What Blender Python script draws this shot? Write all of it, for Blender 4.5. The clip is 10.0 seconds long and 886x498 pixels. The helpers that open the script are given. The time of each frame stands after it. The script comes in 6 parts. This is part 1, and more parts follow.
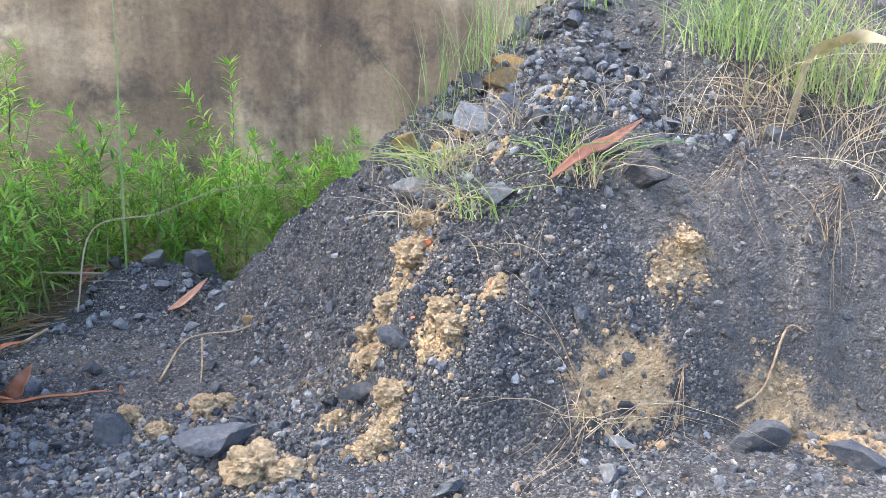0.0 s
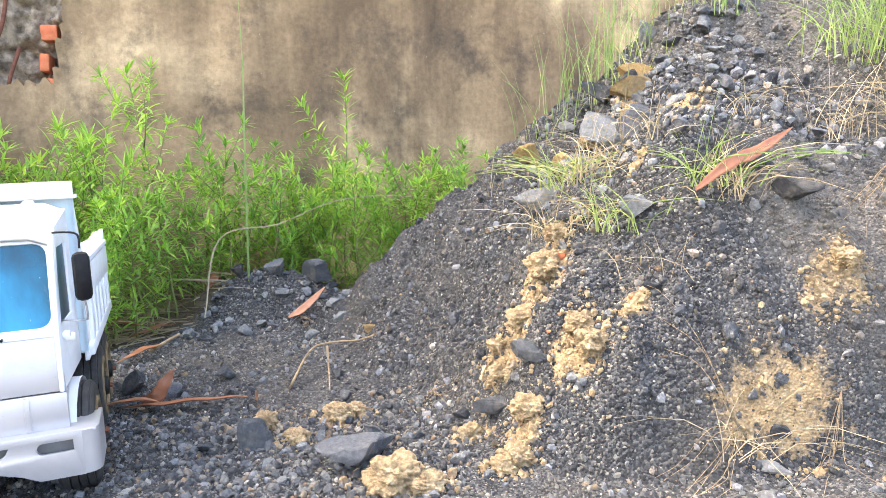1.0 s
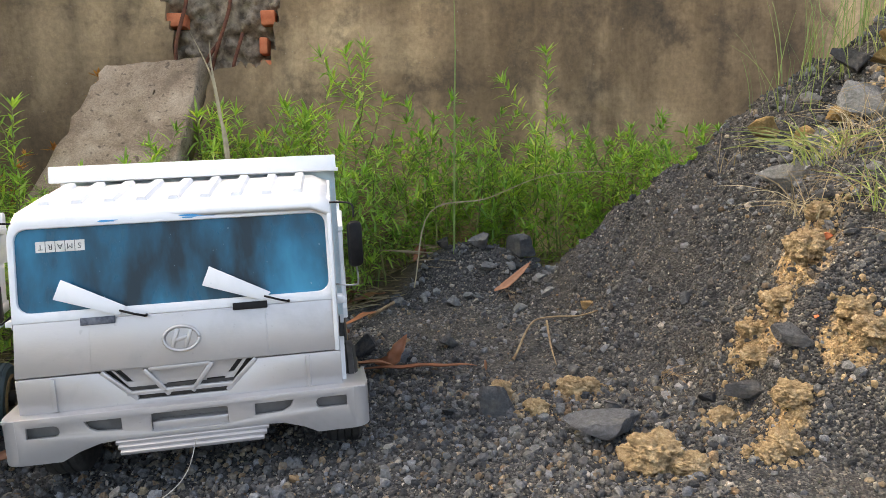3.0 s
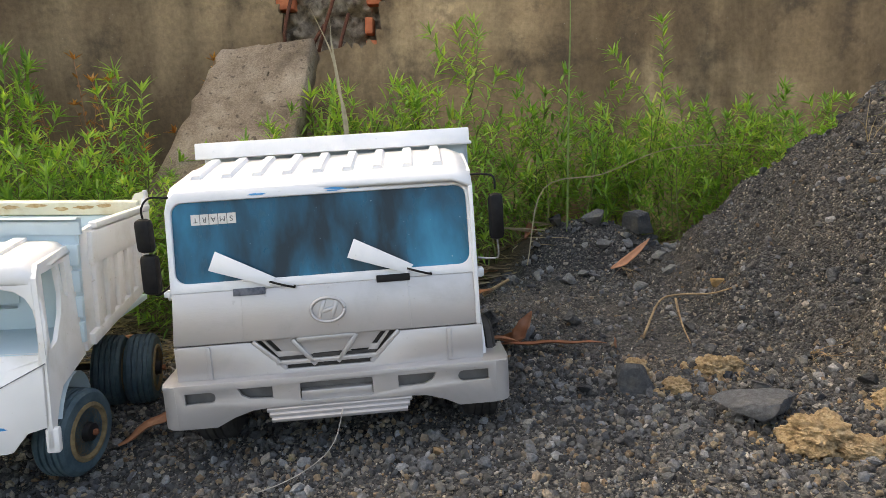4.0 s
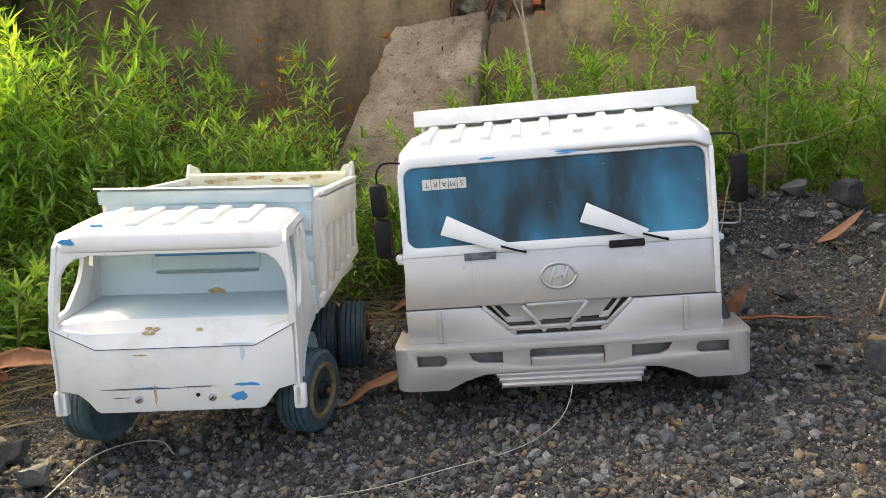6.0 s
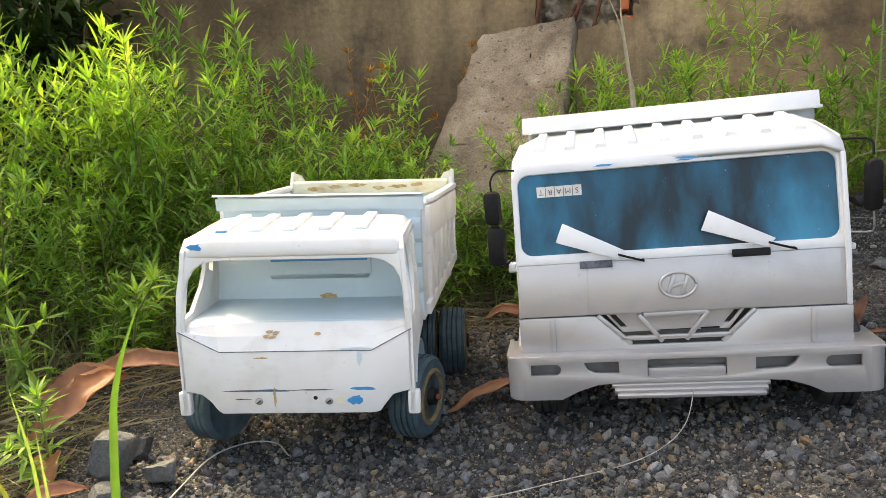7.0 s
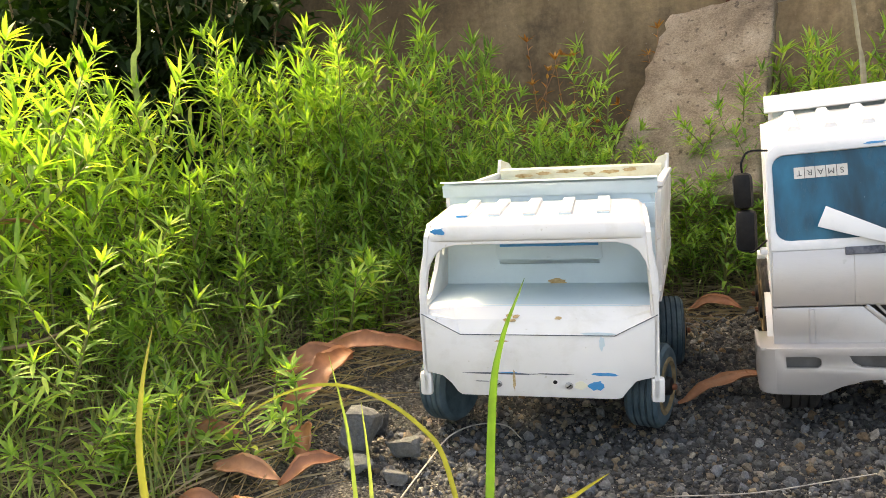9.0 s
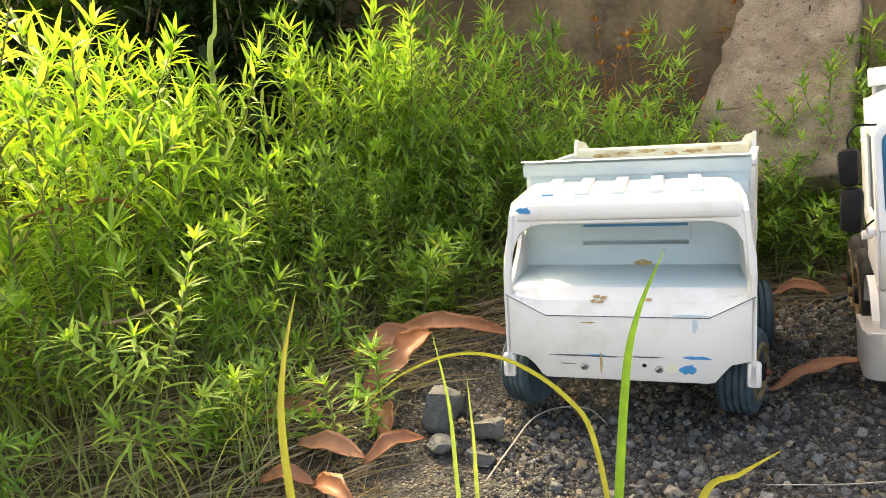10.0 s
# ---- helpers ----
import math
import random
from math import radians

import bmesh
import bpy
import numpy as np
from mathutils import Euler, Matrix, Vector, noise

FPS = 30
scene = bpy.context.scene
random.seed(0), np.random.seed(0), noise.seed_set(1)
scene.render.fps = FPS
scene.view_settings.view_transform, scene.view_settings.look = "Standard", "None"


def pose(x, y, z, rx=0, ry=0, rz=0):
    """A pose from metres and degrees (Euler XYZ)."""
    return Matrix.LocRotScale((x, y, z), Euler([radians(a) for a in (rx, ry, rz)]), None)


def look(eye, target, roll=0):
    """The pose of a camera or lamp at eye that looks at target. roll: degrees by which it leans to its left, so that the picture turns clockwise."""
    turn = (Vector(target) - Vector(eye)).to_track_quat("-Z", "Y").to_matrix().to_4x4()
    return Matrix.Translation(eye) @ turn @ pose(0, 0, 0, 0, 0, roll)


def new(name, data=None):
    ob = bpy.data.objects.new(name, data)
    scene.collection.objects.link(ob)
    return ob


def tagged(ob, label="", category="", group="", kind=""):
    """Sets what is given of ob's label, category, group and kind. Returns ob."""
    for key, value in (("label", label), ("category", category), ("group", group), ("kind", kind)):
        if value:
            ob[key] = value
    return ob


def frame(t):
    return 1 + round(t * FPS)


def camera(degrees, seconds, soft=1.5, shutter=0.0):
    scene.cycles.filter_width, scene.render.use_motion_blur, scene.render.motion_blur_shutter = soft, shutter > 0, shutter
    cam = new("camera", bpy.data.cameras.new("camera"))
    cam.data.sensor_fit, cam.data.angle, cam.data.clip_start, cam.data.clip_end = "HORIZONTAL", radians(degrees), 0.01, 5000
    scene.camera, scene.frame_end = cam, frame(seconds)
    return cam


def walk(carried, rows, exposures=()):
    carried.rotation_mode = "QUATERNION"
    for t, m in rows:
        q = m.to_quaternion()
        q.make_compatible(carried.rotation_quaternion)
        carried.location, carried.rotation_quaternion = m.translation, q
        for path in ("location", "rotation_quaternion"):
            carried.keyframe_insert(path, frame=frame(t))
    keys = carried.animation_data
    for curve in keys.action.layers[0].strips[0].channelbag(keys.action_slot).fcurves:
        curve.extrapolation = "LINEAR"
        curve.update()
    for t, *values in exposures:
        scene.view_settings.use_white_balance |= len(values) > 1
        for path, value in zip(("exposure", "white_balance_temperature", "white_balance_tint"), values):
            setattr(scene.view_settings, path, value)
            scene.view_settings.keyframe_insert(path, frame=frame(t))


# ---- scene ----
cam = camera(64.6, 10.0, 0.8)
METRES, EYE, TILT, LEAN, TURN = 0.5, 0.305, -8.0, 0.0, 0.0
ROWS = [
    (0.0, 0.0, 0.0, 0.0, 0.0, 0.0, -0.0),
    (0.5, -0.0606, 0.0031, 0.0066, 3.5, 0.48, -0.22),
    (1.0, -0.1087, -0.0006, 0.0123, 6.49, 0.51, -0.39),
    (1.5, -0.162, -0.0093, 0.0203, 9.5, 0.35, -0.66),
    (2.0, -0.214, -0.0237, 0.0175, 12.09, -0.02, -1.14),
    (3.5, -0.3687, -0.0584, -0.0107, 21.16, -2.36, -1.75),
    (4.0, -0.4297, -0.0706, -0.0223, 24.27, -3.07, -1.46),
    (4.5, -0.4792, -0.0855, -0.0306, 27.41, -3.51, -0.9),
    (5.0, -0.5294, -0.104, -0.0427, 30.29, -3.81, -0.62),
    (6.5, -0.6477, -0.1664, -0.0657, 36.37, -4.68, -1.08),
    (7.0, -0.6874, -0.1972, -0.062, 39.16, -4.16, -0.96),
    (7.5, -0.7235, -0.2267, -0.0616, 41.19, -3.69, -0.57),
    (8.0, -0.7547, -0.252, -0.0653, 43.71, -3.98, -0.31),
    (8.5, -0.7974, -0.2918, -0.0659, 47.16, -4.43, -0.47),
    (9.0, -0.8275, -0.3279, -0.0795, 49.87, -4.87, -0.3),
    (9.5, -0.8568, -0.3535, -0.0944, 52.21, -5.61, -0.09),
    (10.0, -0.8785, -0.3671, -0.0957, 53.94, -5.91, -0.15),
]
walk(cam, [(t, pose(0, 0, EYE, TILT, LEAN, TURN) @ pose(METRES * x, METRES * y, METRES * z, 90 + pitch, roll, yaw)) for t, x, y, z, yaw, pitch, roll in ROWS],
     [(0.0, 3.65, 6200, 8), (0.5, 4.05, 7100, 8), (1.0, 4.15, 7500, 8), (2.2, 3.25, 8200, 7), (3.5, 2.85, 8800, 6), (5.0, 2.45, 9300, 6), (6.5, 2.85, 9400, 7), (10.0, 2.9, 10000, 7)])

# ---- light ----
world = bpy.data.worlds.new("sky")
scene.world = world
world.use_nodes = True
SUN_DIR = Vector((-0.90, 0.30, 0.84)).normalized()
sky_node = world.node_tree.nodes.new("ShaderNodeTexSky")
sky_node.sky_type = "NISHITA"
sky_node.sun_disc = False
sky_node.sun_elevation = math.asin(SUN_DIR.z)
sky_node.sun_rotation = math.atan2(SUN_DIR.x, SUN_DIR.y)
sky_node.dust_density, sky_node.air_density = 6.0, 0.6
world.node_tree.links.new(sky_node.outputs[0], world.node_tree.nodes["Background"].inputs[0])
world.node_tree.nodes["Background"].inputs[1].default_value = 0.15
sun_data = bpy.data.lights.new("sun", "SUN")
sun_data.energy, sun_data.angle, sun_data.color = 2.0, radians(8), (1.0, 0.90, 0.70)
sun = new("sun", sun_data)
sun.matrix_world = look(SUN_DIR * 20, (0, 0, 0))


# ---- materials ----
def material(name, rough=0.6, metal=0.0):
    m = bpy.data.materials.new(name)
    m.use_nodes = True
    b = m.node_tree.nodes["Principled BSDF"]
    b.inputs["Roughness"].default_value, b.inputs["Metallic"].default_value = rough, metal
    return m, m.node_tree.nodes, m.node_tree.links, b


def coords(nodes, links, scale=(1, 1, 1), rot=(0, 0, 0), out="Object"):
    tc, mp = nodes.new("ShaderNodeTexCoord"), nodes.new("ShaderNodeMapping")
    mp.inputs["Scale"].default_value, mp.inputs["Rotation"].default_value = scale, rot
    links.new(tc.outputs[out], mp.inputs[0])
    return mp.outputs[0]


def noise_tex(nodes, links, vec, scale, detail=4.0, rough=0.55, distort=0.0):
    n = nodes.new("ShaderNodeTexNoise")
    n.inputs["Scale"].default_value, n.inputs["Detail"].default_value = scale, detail
    n.inputs["Roughness"].default_value, n.inputs["Distortion"].default_value = rough, distort
    links.new(vec, n.inputs["Vector"])
    return n.outputs["Fac"]


def ramp(nodes, links, fac, stops, interpolation="LINEAR"):
    r = nodes.new("ShaderNodeValToRGB")
    r.color_ramp.interpolation = interpolation
    e = r.color_ramp.elements
    while len(e) < len(stops):
        e.new(0.5)
    for k, (p, c) in enumerate(stops):
        e[k].position = p
        e[k].color = (*c, 1) if len(c) == 3 else c
    links.new(fac, r.inputs[0])
    return r.outputs[0]


def mix(nodes, links, fac, a, b, blend="MIX"):
    m = nodes.new("ShaderNodeMix")
    m.data_type, m.blend_type = "RGBA", blend
    for sock, v in ((m.inputs[0], fac), (m.inputs[6], a), (m.inputs[7], b)):
        if isinstance(v, (int, float)):
            sock.default_value = v
        elif isinstance(v, tuple):
            sock.default_value = (*v, 1)
        else:
            links.new(v, sock)
    return m.outputs[2]


def grey(v):
    return (v, v, v)


def bump(nodes, links, bsdf, height, strength, distance):
    b = nodes.new("ShaderNodeBump")
    b.inputs["Strength"].default_value, b.inputs["Distance"].default_value = strength, distance
    links.new(height, b.inputs["Height"])
    links.new(b.outputs[0], bsdf.inputs["Normal"])


def ground_material():
    m, n, l, b = material("gravel ground", 0.95)
    v = coords(n, l)
    vor = n.new("ShaderNodeTexVoronoi")
    vor.inputs["Scale"].default_value = 430
    l.new(v, vor.inputs["Vector"])
    sep = n.new("ShaderNodeSeparateColor")
    l.new(vor.outputs["Color"], sep.inputs[0])
    grit = ramp(n, l, sep.outputs[0], [(0.0, (0.010, 0.011, 0.013)), (0.55, (0.034, 0.036, 0.039)), (0.86, (0.09, 0.09, 0.09)),
                                       (0.96, (0.13, 0.12, 0.10)), (1.0, (0.26, 0.24, 0.20))])
    dust = noise_tex(n, l, v, 9, 6, 0.6)
    brown = mix(n, l, ramp(n, l, dust, [(0.45, grey(0)), (0.68, grey(0.4))]), grit, (0.060, 0.052, 0.043))
    sand_c = ramp(n, l, noise_tex(n, l, v, 130, 5, 0.7), [(0.3, (0.20, 0.125, 0.06)), (0.55, (0.43, 0.29, 0.145)), (0.75, (0.60, 0.46, 0.29))])
    at = n.new("ShaderNodeAttribute")
    at.attribute_name = "sand"
    soil = n.new("ShaderNodeAttribute")
    soil.attribute_name = "soil"
    edge = noise_tex(n, l, v, 60, 5, 0.7)
    add = n.new("ShaderNodeMath")
    add.operation = "ADD"
    l.new(at.outputs["Fac"], add.inputs[0])
    l.new(edge, add.inputs[1])
    c = mix(n, l, ramp(n, l, add.outputs[0], [(0.80, grey(0)), (1.08, grey(1))]), brown, sand_c)
    litter = ramp(n, l, noise_tex(n, l, v, 90, 5, 0.7), [(0.3, (0.03, 0.022, 0.014)), (0.7, (0.13, 0.095, 0.05))])
    dusty = n.new("ShaderNodeAttribute")
    dusty.attribute_name = "dust"
    c = mix(n, l, dusty.outputs["Fac"], c, (0.13, 0.114, 0.093))
    c = mix(n, l, soil.outputs["Fac"], c, litter)
    l.new(c, b.inputs["Base Color"])
    mm = n.new("ShaderNodeMath")
    mm.operation = "SUBTRACT"
    l.new(noise_tex(n, l, v, 170, 4, 0.7), mm.inputs[0])
    l.new(vor.outputs["Distance"], mm.inputs[1])
    bump(n, l, b, mm.outputs[0], 0.9, 0.003)
    return m


def stone_material(name, stops, island=True, rough=0.85):
    """Broken stone: one tone for each piece, with mineral grain and pale dust on it."""
    m, n, l, b = material(name, rough)
    if island:
        rnd = n.new("ShaderNodeNewGeometry").outputs["Random Per Island"]
    else:
        rnd = n.new("ShaderNodeObjectInfo").outputs["Random"]
    v = coords(n, l)
    base = ramp(n, l, rnd, stops)
    grain = noise_tex(n, l, v, 240, 5, 0.75)
    c = mix(n, l, 0.75, base, ramp(n, l, grain, [(0.3, grey(0.35)), (0.58, grey(1.0)), (0.75, grey(1.9))]), "MULTIPLY")
    patch = ramp(n, l, noise_tex(n, l, v, 38, 4, 0.6), [(0.52, grey(0)), (0.72, grey(0.5))])
    c = mix(n, l, patch, c, (0.21, 0.19, 0.16))
    if island:
        dusty = n.new("ShaderNodeAttribute")
        dusty.attribute_name = "dust"
        c = mix(n, l, dusty.outputs["Fac"], c, (0.145, 0.127, 0.103))
    l.new(c, b.inputs["Base Color"])
    bump(n, l, b, noise_tex(n, l, v, 110, 7, 0.75), 1.0, 0.007)
    return m


def sand_lump_material():
    m, n, l, b = material("tan crumbly sandstone", 0.98)
    v = coords(n, l)
    c = ramp(n, l, noise_tex(n, l, v, 110, 6, 0.75), [(0.28, (0.16, 0.105, 0.055)), (0.5, (0.34, 0.245, 0.135)), (0.72, (0.54, 0.43, 0.28))])
    l.new(c, b.inputs["Base Color"])
    bump(n, l, b, noise_tex(n, l, v, 260, 6, 0.8), 1.0, 0.004)
    return m


def leaf_material(name, stops, translucency=0.35, rough=0.5):
    """Thin leaves: colour by leaf, paler midrib tone by noise, some light passing through."""
    m, n, l, b = material(name, rough)
    geo = n.new("ShaderNodeNewGeometry")
    obj = n.new("ShaderNodeObjectInfo")
    v = coords(n, l)
    add = n.new("ShaderNodeMath")
    add.operation = "MULTIPLY_ADD"
    add.inputs[1].default_value, add.inputs[2].default_value = 0.65, 0.0
    l.new(geo.outputs["Random Per Island"], add.inputs[0])
    sc = n.new("ShaderNodeMath")
    sc.operation = "MULTIPLY_ADD"
    sc.inputs[1].default_value = 0.35
    l.new(obj.outputs["Random"], sc.inputs[0])
    l.new(add.outputs[0], sc.inputs[2])
    c = ramp(n, l, sc.outputs[0], stops)
    c = mix(n, l, 0.5, c, ramp(n, l, noise_tex(n, l, v, 120, 3), [(0.3, grey(0.6)), (0.7, grey(1.3))]), "MULTIPLY")
    l.new(c, b.inputs["Base Color"])
    tr = n.new("ShaderNodeBsdfTranslucent")
    l.new(mix(n, l, 1.0, c, (1.05, 1.15, 0.45), "MULTIPLY"), tr.inputs[0])
    ms = n.new("ShaderNodeMixShader")
    ms.inputs[0].default_value = translucency
    l.new(b.outputs[0], ms.inputs[1])
    l.new(tr.outputs[0], ms.inputs[2])
    l.new(ms.outputs[0], n["Material Output"].inputs[0])
    return m


def wall_material():
    m, n, l, b = material("stained cement render", 0.9)
    v = coords(n, l)
    vs = coords(n, l, (1, 1, 0.1))
    big = noise_tex(n, l, v, 2.6, 5, 0.6, 0.4)
    streak = noise_tex(n, l, vs, 9.0, 6, 0.6, 0.6)
    c = ramp(n, l, big, [(0.30, (0.12, 0.074, 0.037)), (0.48, (0.25, 0.162, 0.086)), (0.62, (0.46, 0.32, 0.18)), (0.78, (0.64, 0.475, 0.295))])
    c = mix(n, l, 0.85, c, ramp(n, l, streak, [(0.28, grey(0.42)), (0.5, grey(1.0)), (0.72, grey(1.6))]), "MULTIPLY")
    mould = noise_tex(n, l, v, 6.5, 7, 0.68)
    c = mix(n, l, ramp(n, l, mould, [(0.52, grey(0)), (0.66, grey(0.8))]), c, (0.052, 0.038, 0.025))
    sx = n.new("ShaderNodeSeparateXYZ")
    l.new(v, sx.inputs[0])
    wet = n.new("ShaderNodeMath")
    wet.operation = "MULTIPLY_ADD"
    wet.inputs[1].default_value = 0.55
    l.new(big, wet.inputs[0])
    l.new(sx.outputs[0], wet.inputs[2])
    c = mix(n, l, ramp(n, l, wet.outputs[0], [(0.06, grey(0.5)), (0.22, grey(0.0))]), c, (0.066, 0.044, 0.024))
    grain = noise_tex(n, l, v, 85, 5, 0.7)
    c = mix(n, l, 0.7, c, ramp(n, l, grain, [(0.3, grey(0.62)), (0.7, grey(1.3))]), "MULTIPLY")
    spots = ramp(n, l, noise_tex(n, l, v, 160, 2, 0.5), [(0.72, grey(0)), (0.76, grey(0.6))])
    c = mix(n, l, spots, c, (0.45, 0.4, 0.32))
    l.new(c, b.inputs["Base Color"])
    bump(n, l, b, grain, 0.5, 0.004)
    return m


def slab_material():
    """Weathered concrete: sand grain, exposed pebbles, pits and broad stains."""
    m, n, l, b = material("old concrete", 0.95)
    v = coords(n, l)
    c = ramp(n, l, noise_tex(n, l, v, 14, 6, 0.65, 0.3), [(0.32, (0.17, 0.12, 0.078)), (0.52, (0.33, 0.25, 0.175)), (0.7, (0.46, 0.365, 0.27))])
    grain = noise_tex(n, l, v, 330, 4, 0.8)
    c = mix(n, l, 0.8, c, ramp(n, l, grain, [(0.3, grey(0.5)), (0.52, grey(1.0)), (0.7, grey(1.5))]), "MULTIPLY")
    pits = noise_tex(n, l, v, 95, 2, 0.4)
    c = mix(n, l, ramp(n, l, pits, [(0.28, grey(0.7)), (0.36, grey(0.0))]), c, (0.07, 0.05, 0.035))
    l.new(c, b.inputs["Base Color"])
    bump(n, l, b, noise_tex(n, l, v, 160, 7, 0.75), 1.0, 0.006)
    return m


def paint_material(name, colour, dirt, rough=0.45, metal=0.0, amount=0.5, scale=30, brush=0.0):
    """Hand-painted plastic sheet: brush streaks, scuffs and grime."""
    m, n, l, b = material(name, rough, metal)
    v = coords(n, l)
    g = noise_tex(n, l, v, scale, 6, 0.65, 0.3)
    c = mix(n, l, ramp(n, l, g, [(0.5, grey(0)), (0.75, grey(amount))]), colour, dirt)
    c = mix(n, l, 0.6, c, ramp(n, l, noise_tex(n, l, v, 9, 3), [(0.3, grey(0.86)), (0.7, grey(1.06))]), "MULTIPLY")
    speck = ramp(n, l, noise_tex(n, l, v, 210, 2, 0.5), [(0.70, grey(0)), (0.76, grey(0.55))])
    c = mix(n, l, speck, c, dirt)
    l.new(c, b.inputs["Base Color"])
    r = ramp(n, l, g, [(0.3, grey(rough * 0.75)), (0.7, grey(min(1, rough * 1.4)))])
    l.new(r, b.inputs["Roughness"])
    bump(n, l, b, noise_tex(n, l, coords(n, l, (1, 1, 4)), 120, 4, 0.6), 0.10, 0.001)
    return m


def plain_material(name, a, c2, scale=60, rough=0.6, metal=0.0, relief=0.3):
    m, n, l, b = material(name, rough, metal)
    v = coords(n, l)
    g = noise_tex(n, l, v, scale, 5, 0.65)
    l.new(ramp(n, l, g, [(0.35, a), (0.68, c2)]), b.inputs["Base Color"])
    bump(n, l, b, g, relief, 0.002)
    return m


def glass_paint_material():
    """A sheet brushed blue on the inside, with dark smears; glossy."""
    m, n, l, b = material("blue painted windscreen", 0.22)
    b.inputs["Specular IOR Level"].default_value = 0.3
    v = coords(n, l)
    g = noise_tex(n, l, coords(n, l, (1, 1, 0.32), (0, 0.12, 0)), 20, 7, 0.55, 0.1)
    c = ramp(n, l, g, [(0.36, (0.008, 0.024, 0.036)), (0.46, (0.007, 0.065, 0.11)), (0.56, (0.004, 0.125, 0.22)), (0.72, (0.010, 0.21, 0.36))])
    sp = ramp(n, l, noise_tex(n, l, v, 330, 2), [(0.74, grey(0)), (0.78, grey(0.6))])
    c = mix(n, l, sp, c, (0.4, 0.55, 0.62))
    l.new(c, b.inputs["Base Color"])
    l.new(ramp(n, l, g, [(0.3, grey(0.38)), (0.7, grey(0.16))]), b.inputs["Roughness"])
    bump(n, l, b, noise_tex(n, l, v, 40, 3), 0.12, 0.001)
    return m


GROUND = ground_material()
SLATE = [(0.0, (0.02, 0.023, 0.028)), (0.35, (0.045, 0.05, 0.058)), (0.7, (0.085, 0.092, 0.10)), (0.9, (0.15, 0.155, 0.16)), (1.0, (0.26, 0.25, 0.23))]
PEBBLE = stone_material("mixed gravel", [(0.0, (0.026, 0.029, 0.034)), (0.42, (0.085, 0.089, 0.094)), (0.72, (0.18, 0.184, 0.186)), (0.83, (0.27, 0.25, 0.21)),
                                         (0.9, (0.2, 0.125, 0.07)), (0.96, (0.30, 0.25, 0.17)), (1.0, (0.5, 0.47, 0.42))])
HEAPGRIT = stone_material("dark heap grit", [(0.0, (0.009, 0.010, 0.0115)), (0.5, (0.021, 0.0225, 0.024)), (0.78, (0.042, 0.043, 0.042)), (0.90, (0.080, 0.062, 0.042)), (0.97, (0.13, 0.112, 0.085)), (1.0, (0.34, 0.32, 0.285))])
STONE = stone_material("broken slate", SLATE, False)
PALE = stone_material("pale limestone", [(0.0, (0.13, 0.14, 0.145)), (1.0, (0.23, 0.24, 0.24))], False)
BLUESTONE = stone_material("blue-grey boulder stone", [(0.0, (0.06, 0.065, 0.075)), (1.0, (0.13, 0.14, 0.155))], False)
OCHRE = stone_material("ochre stone", [(0.0, (0.26, 0.16, 0.05)), (1.0, (0.36, 0.24, 0.10))], False, 0.95)
SANDLUMP = sand_lump_material()
LEAF = leaf_material("weed leaf", [(0.0, (0.09, 0.21, 0.05)), (0.45, (0.24, 0.42, 0.095)), (0.8, (0.40, 0.57, 0.13)), (1.0, (0.62, 0.60, 0.17))], 0.55, 0.6)
# shrub leaf tones are set dark to carry the shade they stand in
SHRUBLEAF = leaf_material("shrub leaf toned for shade", [(0.0, (0.012, 0.035, 0.008)), (0.7, (0.03, 0.075, 0.015)), (0.94, (0.07, 0.13, 0.02)), (1.0, (0.4, 0.26, 0.03))], 0.3, 0.75)
GRASS = leaf_material("grass blade", [(0.0, (0.12, 0.19, 0.06)), (0.5, (0.24, 0.32, 0.11)), (0.8, (0.36, 0.38, 0.16)), (1.0, (0.5, 0.43, 0.26))], 0.35)
YELLOWGRASS = leaf_material("yellowing grass blade", [(0.0, (0.15, 0.17, 0.04)), (1.0, (0.20, 0.19, 0.06))], 0.3)
FRESHGRASS = leaf_material("fresh grass blade", [(0.0, (0.07, 0.15, 0.03)), (1.0, (0.10, 0.20, 0.04))], 0.3)
STRAW = leaf_material("dry straw", [(0.0, (0.18, 0.13, 0.075)), (0.6, (0.36, 0.29, 0.19)), (1.0, (0.52, 0.46, 0.35))], 0.15, 0.8)
DEADLEAF = leaf_material("dry fallen leaf", [(0.0, (0.15, 0.055, 0.028)), (0.5, (0.30, 0.12, 0.06)), (1.0, (0.42, 0.22, 0.13))], 0.15, 0.55)
RUSSET = leaf_material("withered russet leaf", [(0.0, (0.28, 0.10, 0.03)), (0.6, (0.50, 0.20, 0.05)), (1.0, (0.62, 0.32, 0.10))], 0.4, 0.7)
RUSTYSTEM = plain_material("dry russet stem", (0.20, 0.08, 0.035), (0.36, 0.18, 0.08), 90, 0.8)
STEM = plain_material("weed stem", (0.10, 0.15, 0.035), (0.22, 0.18, 0.07), 90, 0.7)
TWIG = plain_material("dry root", (0.14, 0.09, 0.05), (0.36, 0.27, 0.16), 120, 0.85)
WALL = wall_material()
SLAB = slab_material()
RUBBLE = plain_material("broken mortar", (0.08, 0.058, 0.04), (0.40, 0.315, 0.225), 40, 0.95, 0, 1.0)
BRICK = plain_material("red brick", (0.42, 0.10, 0.04), (0.62, 0.2, 0.09), 45, 0.9, 0, 0.6)
RUST = plain_material("rusty iron", (0.07, 0.025, 0.015), (0.20, 0.07, 0.035), 80, 0.85, 0.2, 0.6)
WHITE = paint_material("white painted plastic", (0.74, 0.75, 0.765), (0.50, 0.55, 0.58), 0.42, 0, 0.45)
SILVER = paint_material("silver-grey paint", (0.47, 0.455, 0.455), (0.34, 0.325, 0.32), 0.34, 0.45, 0.55, 18)
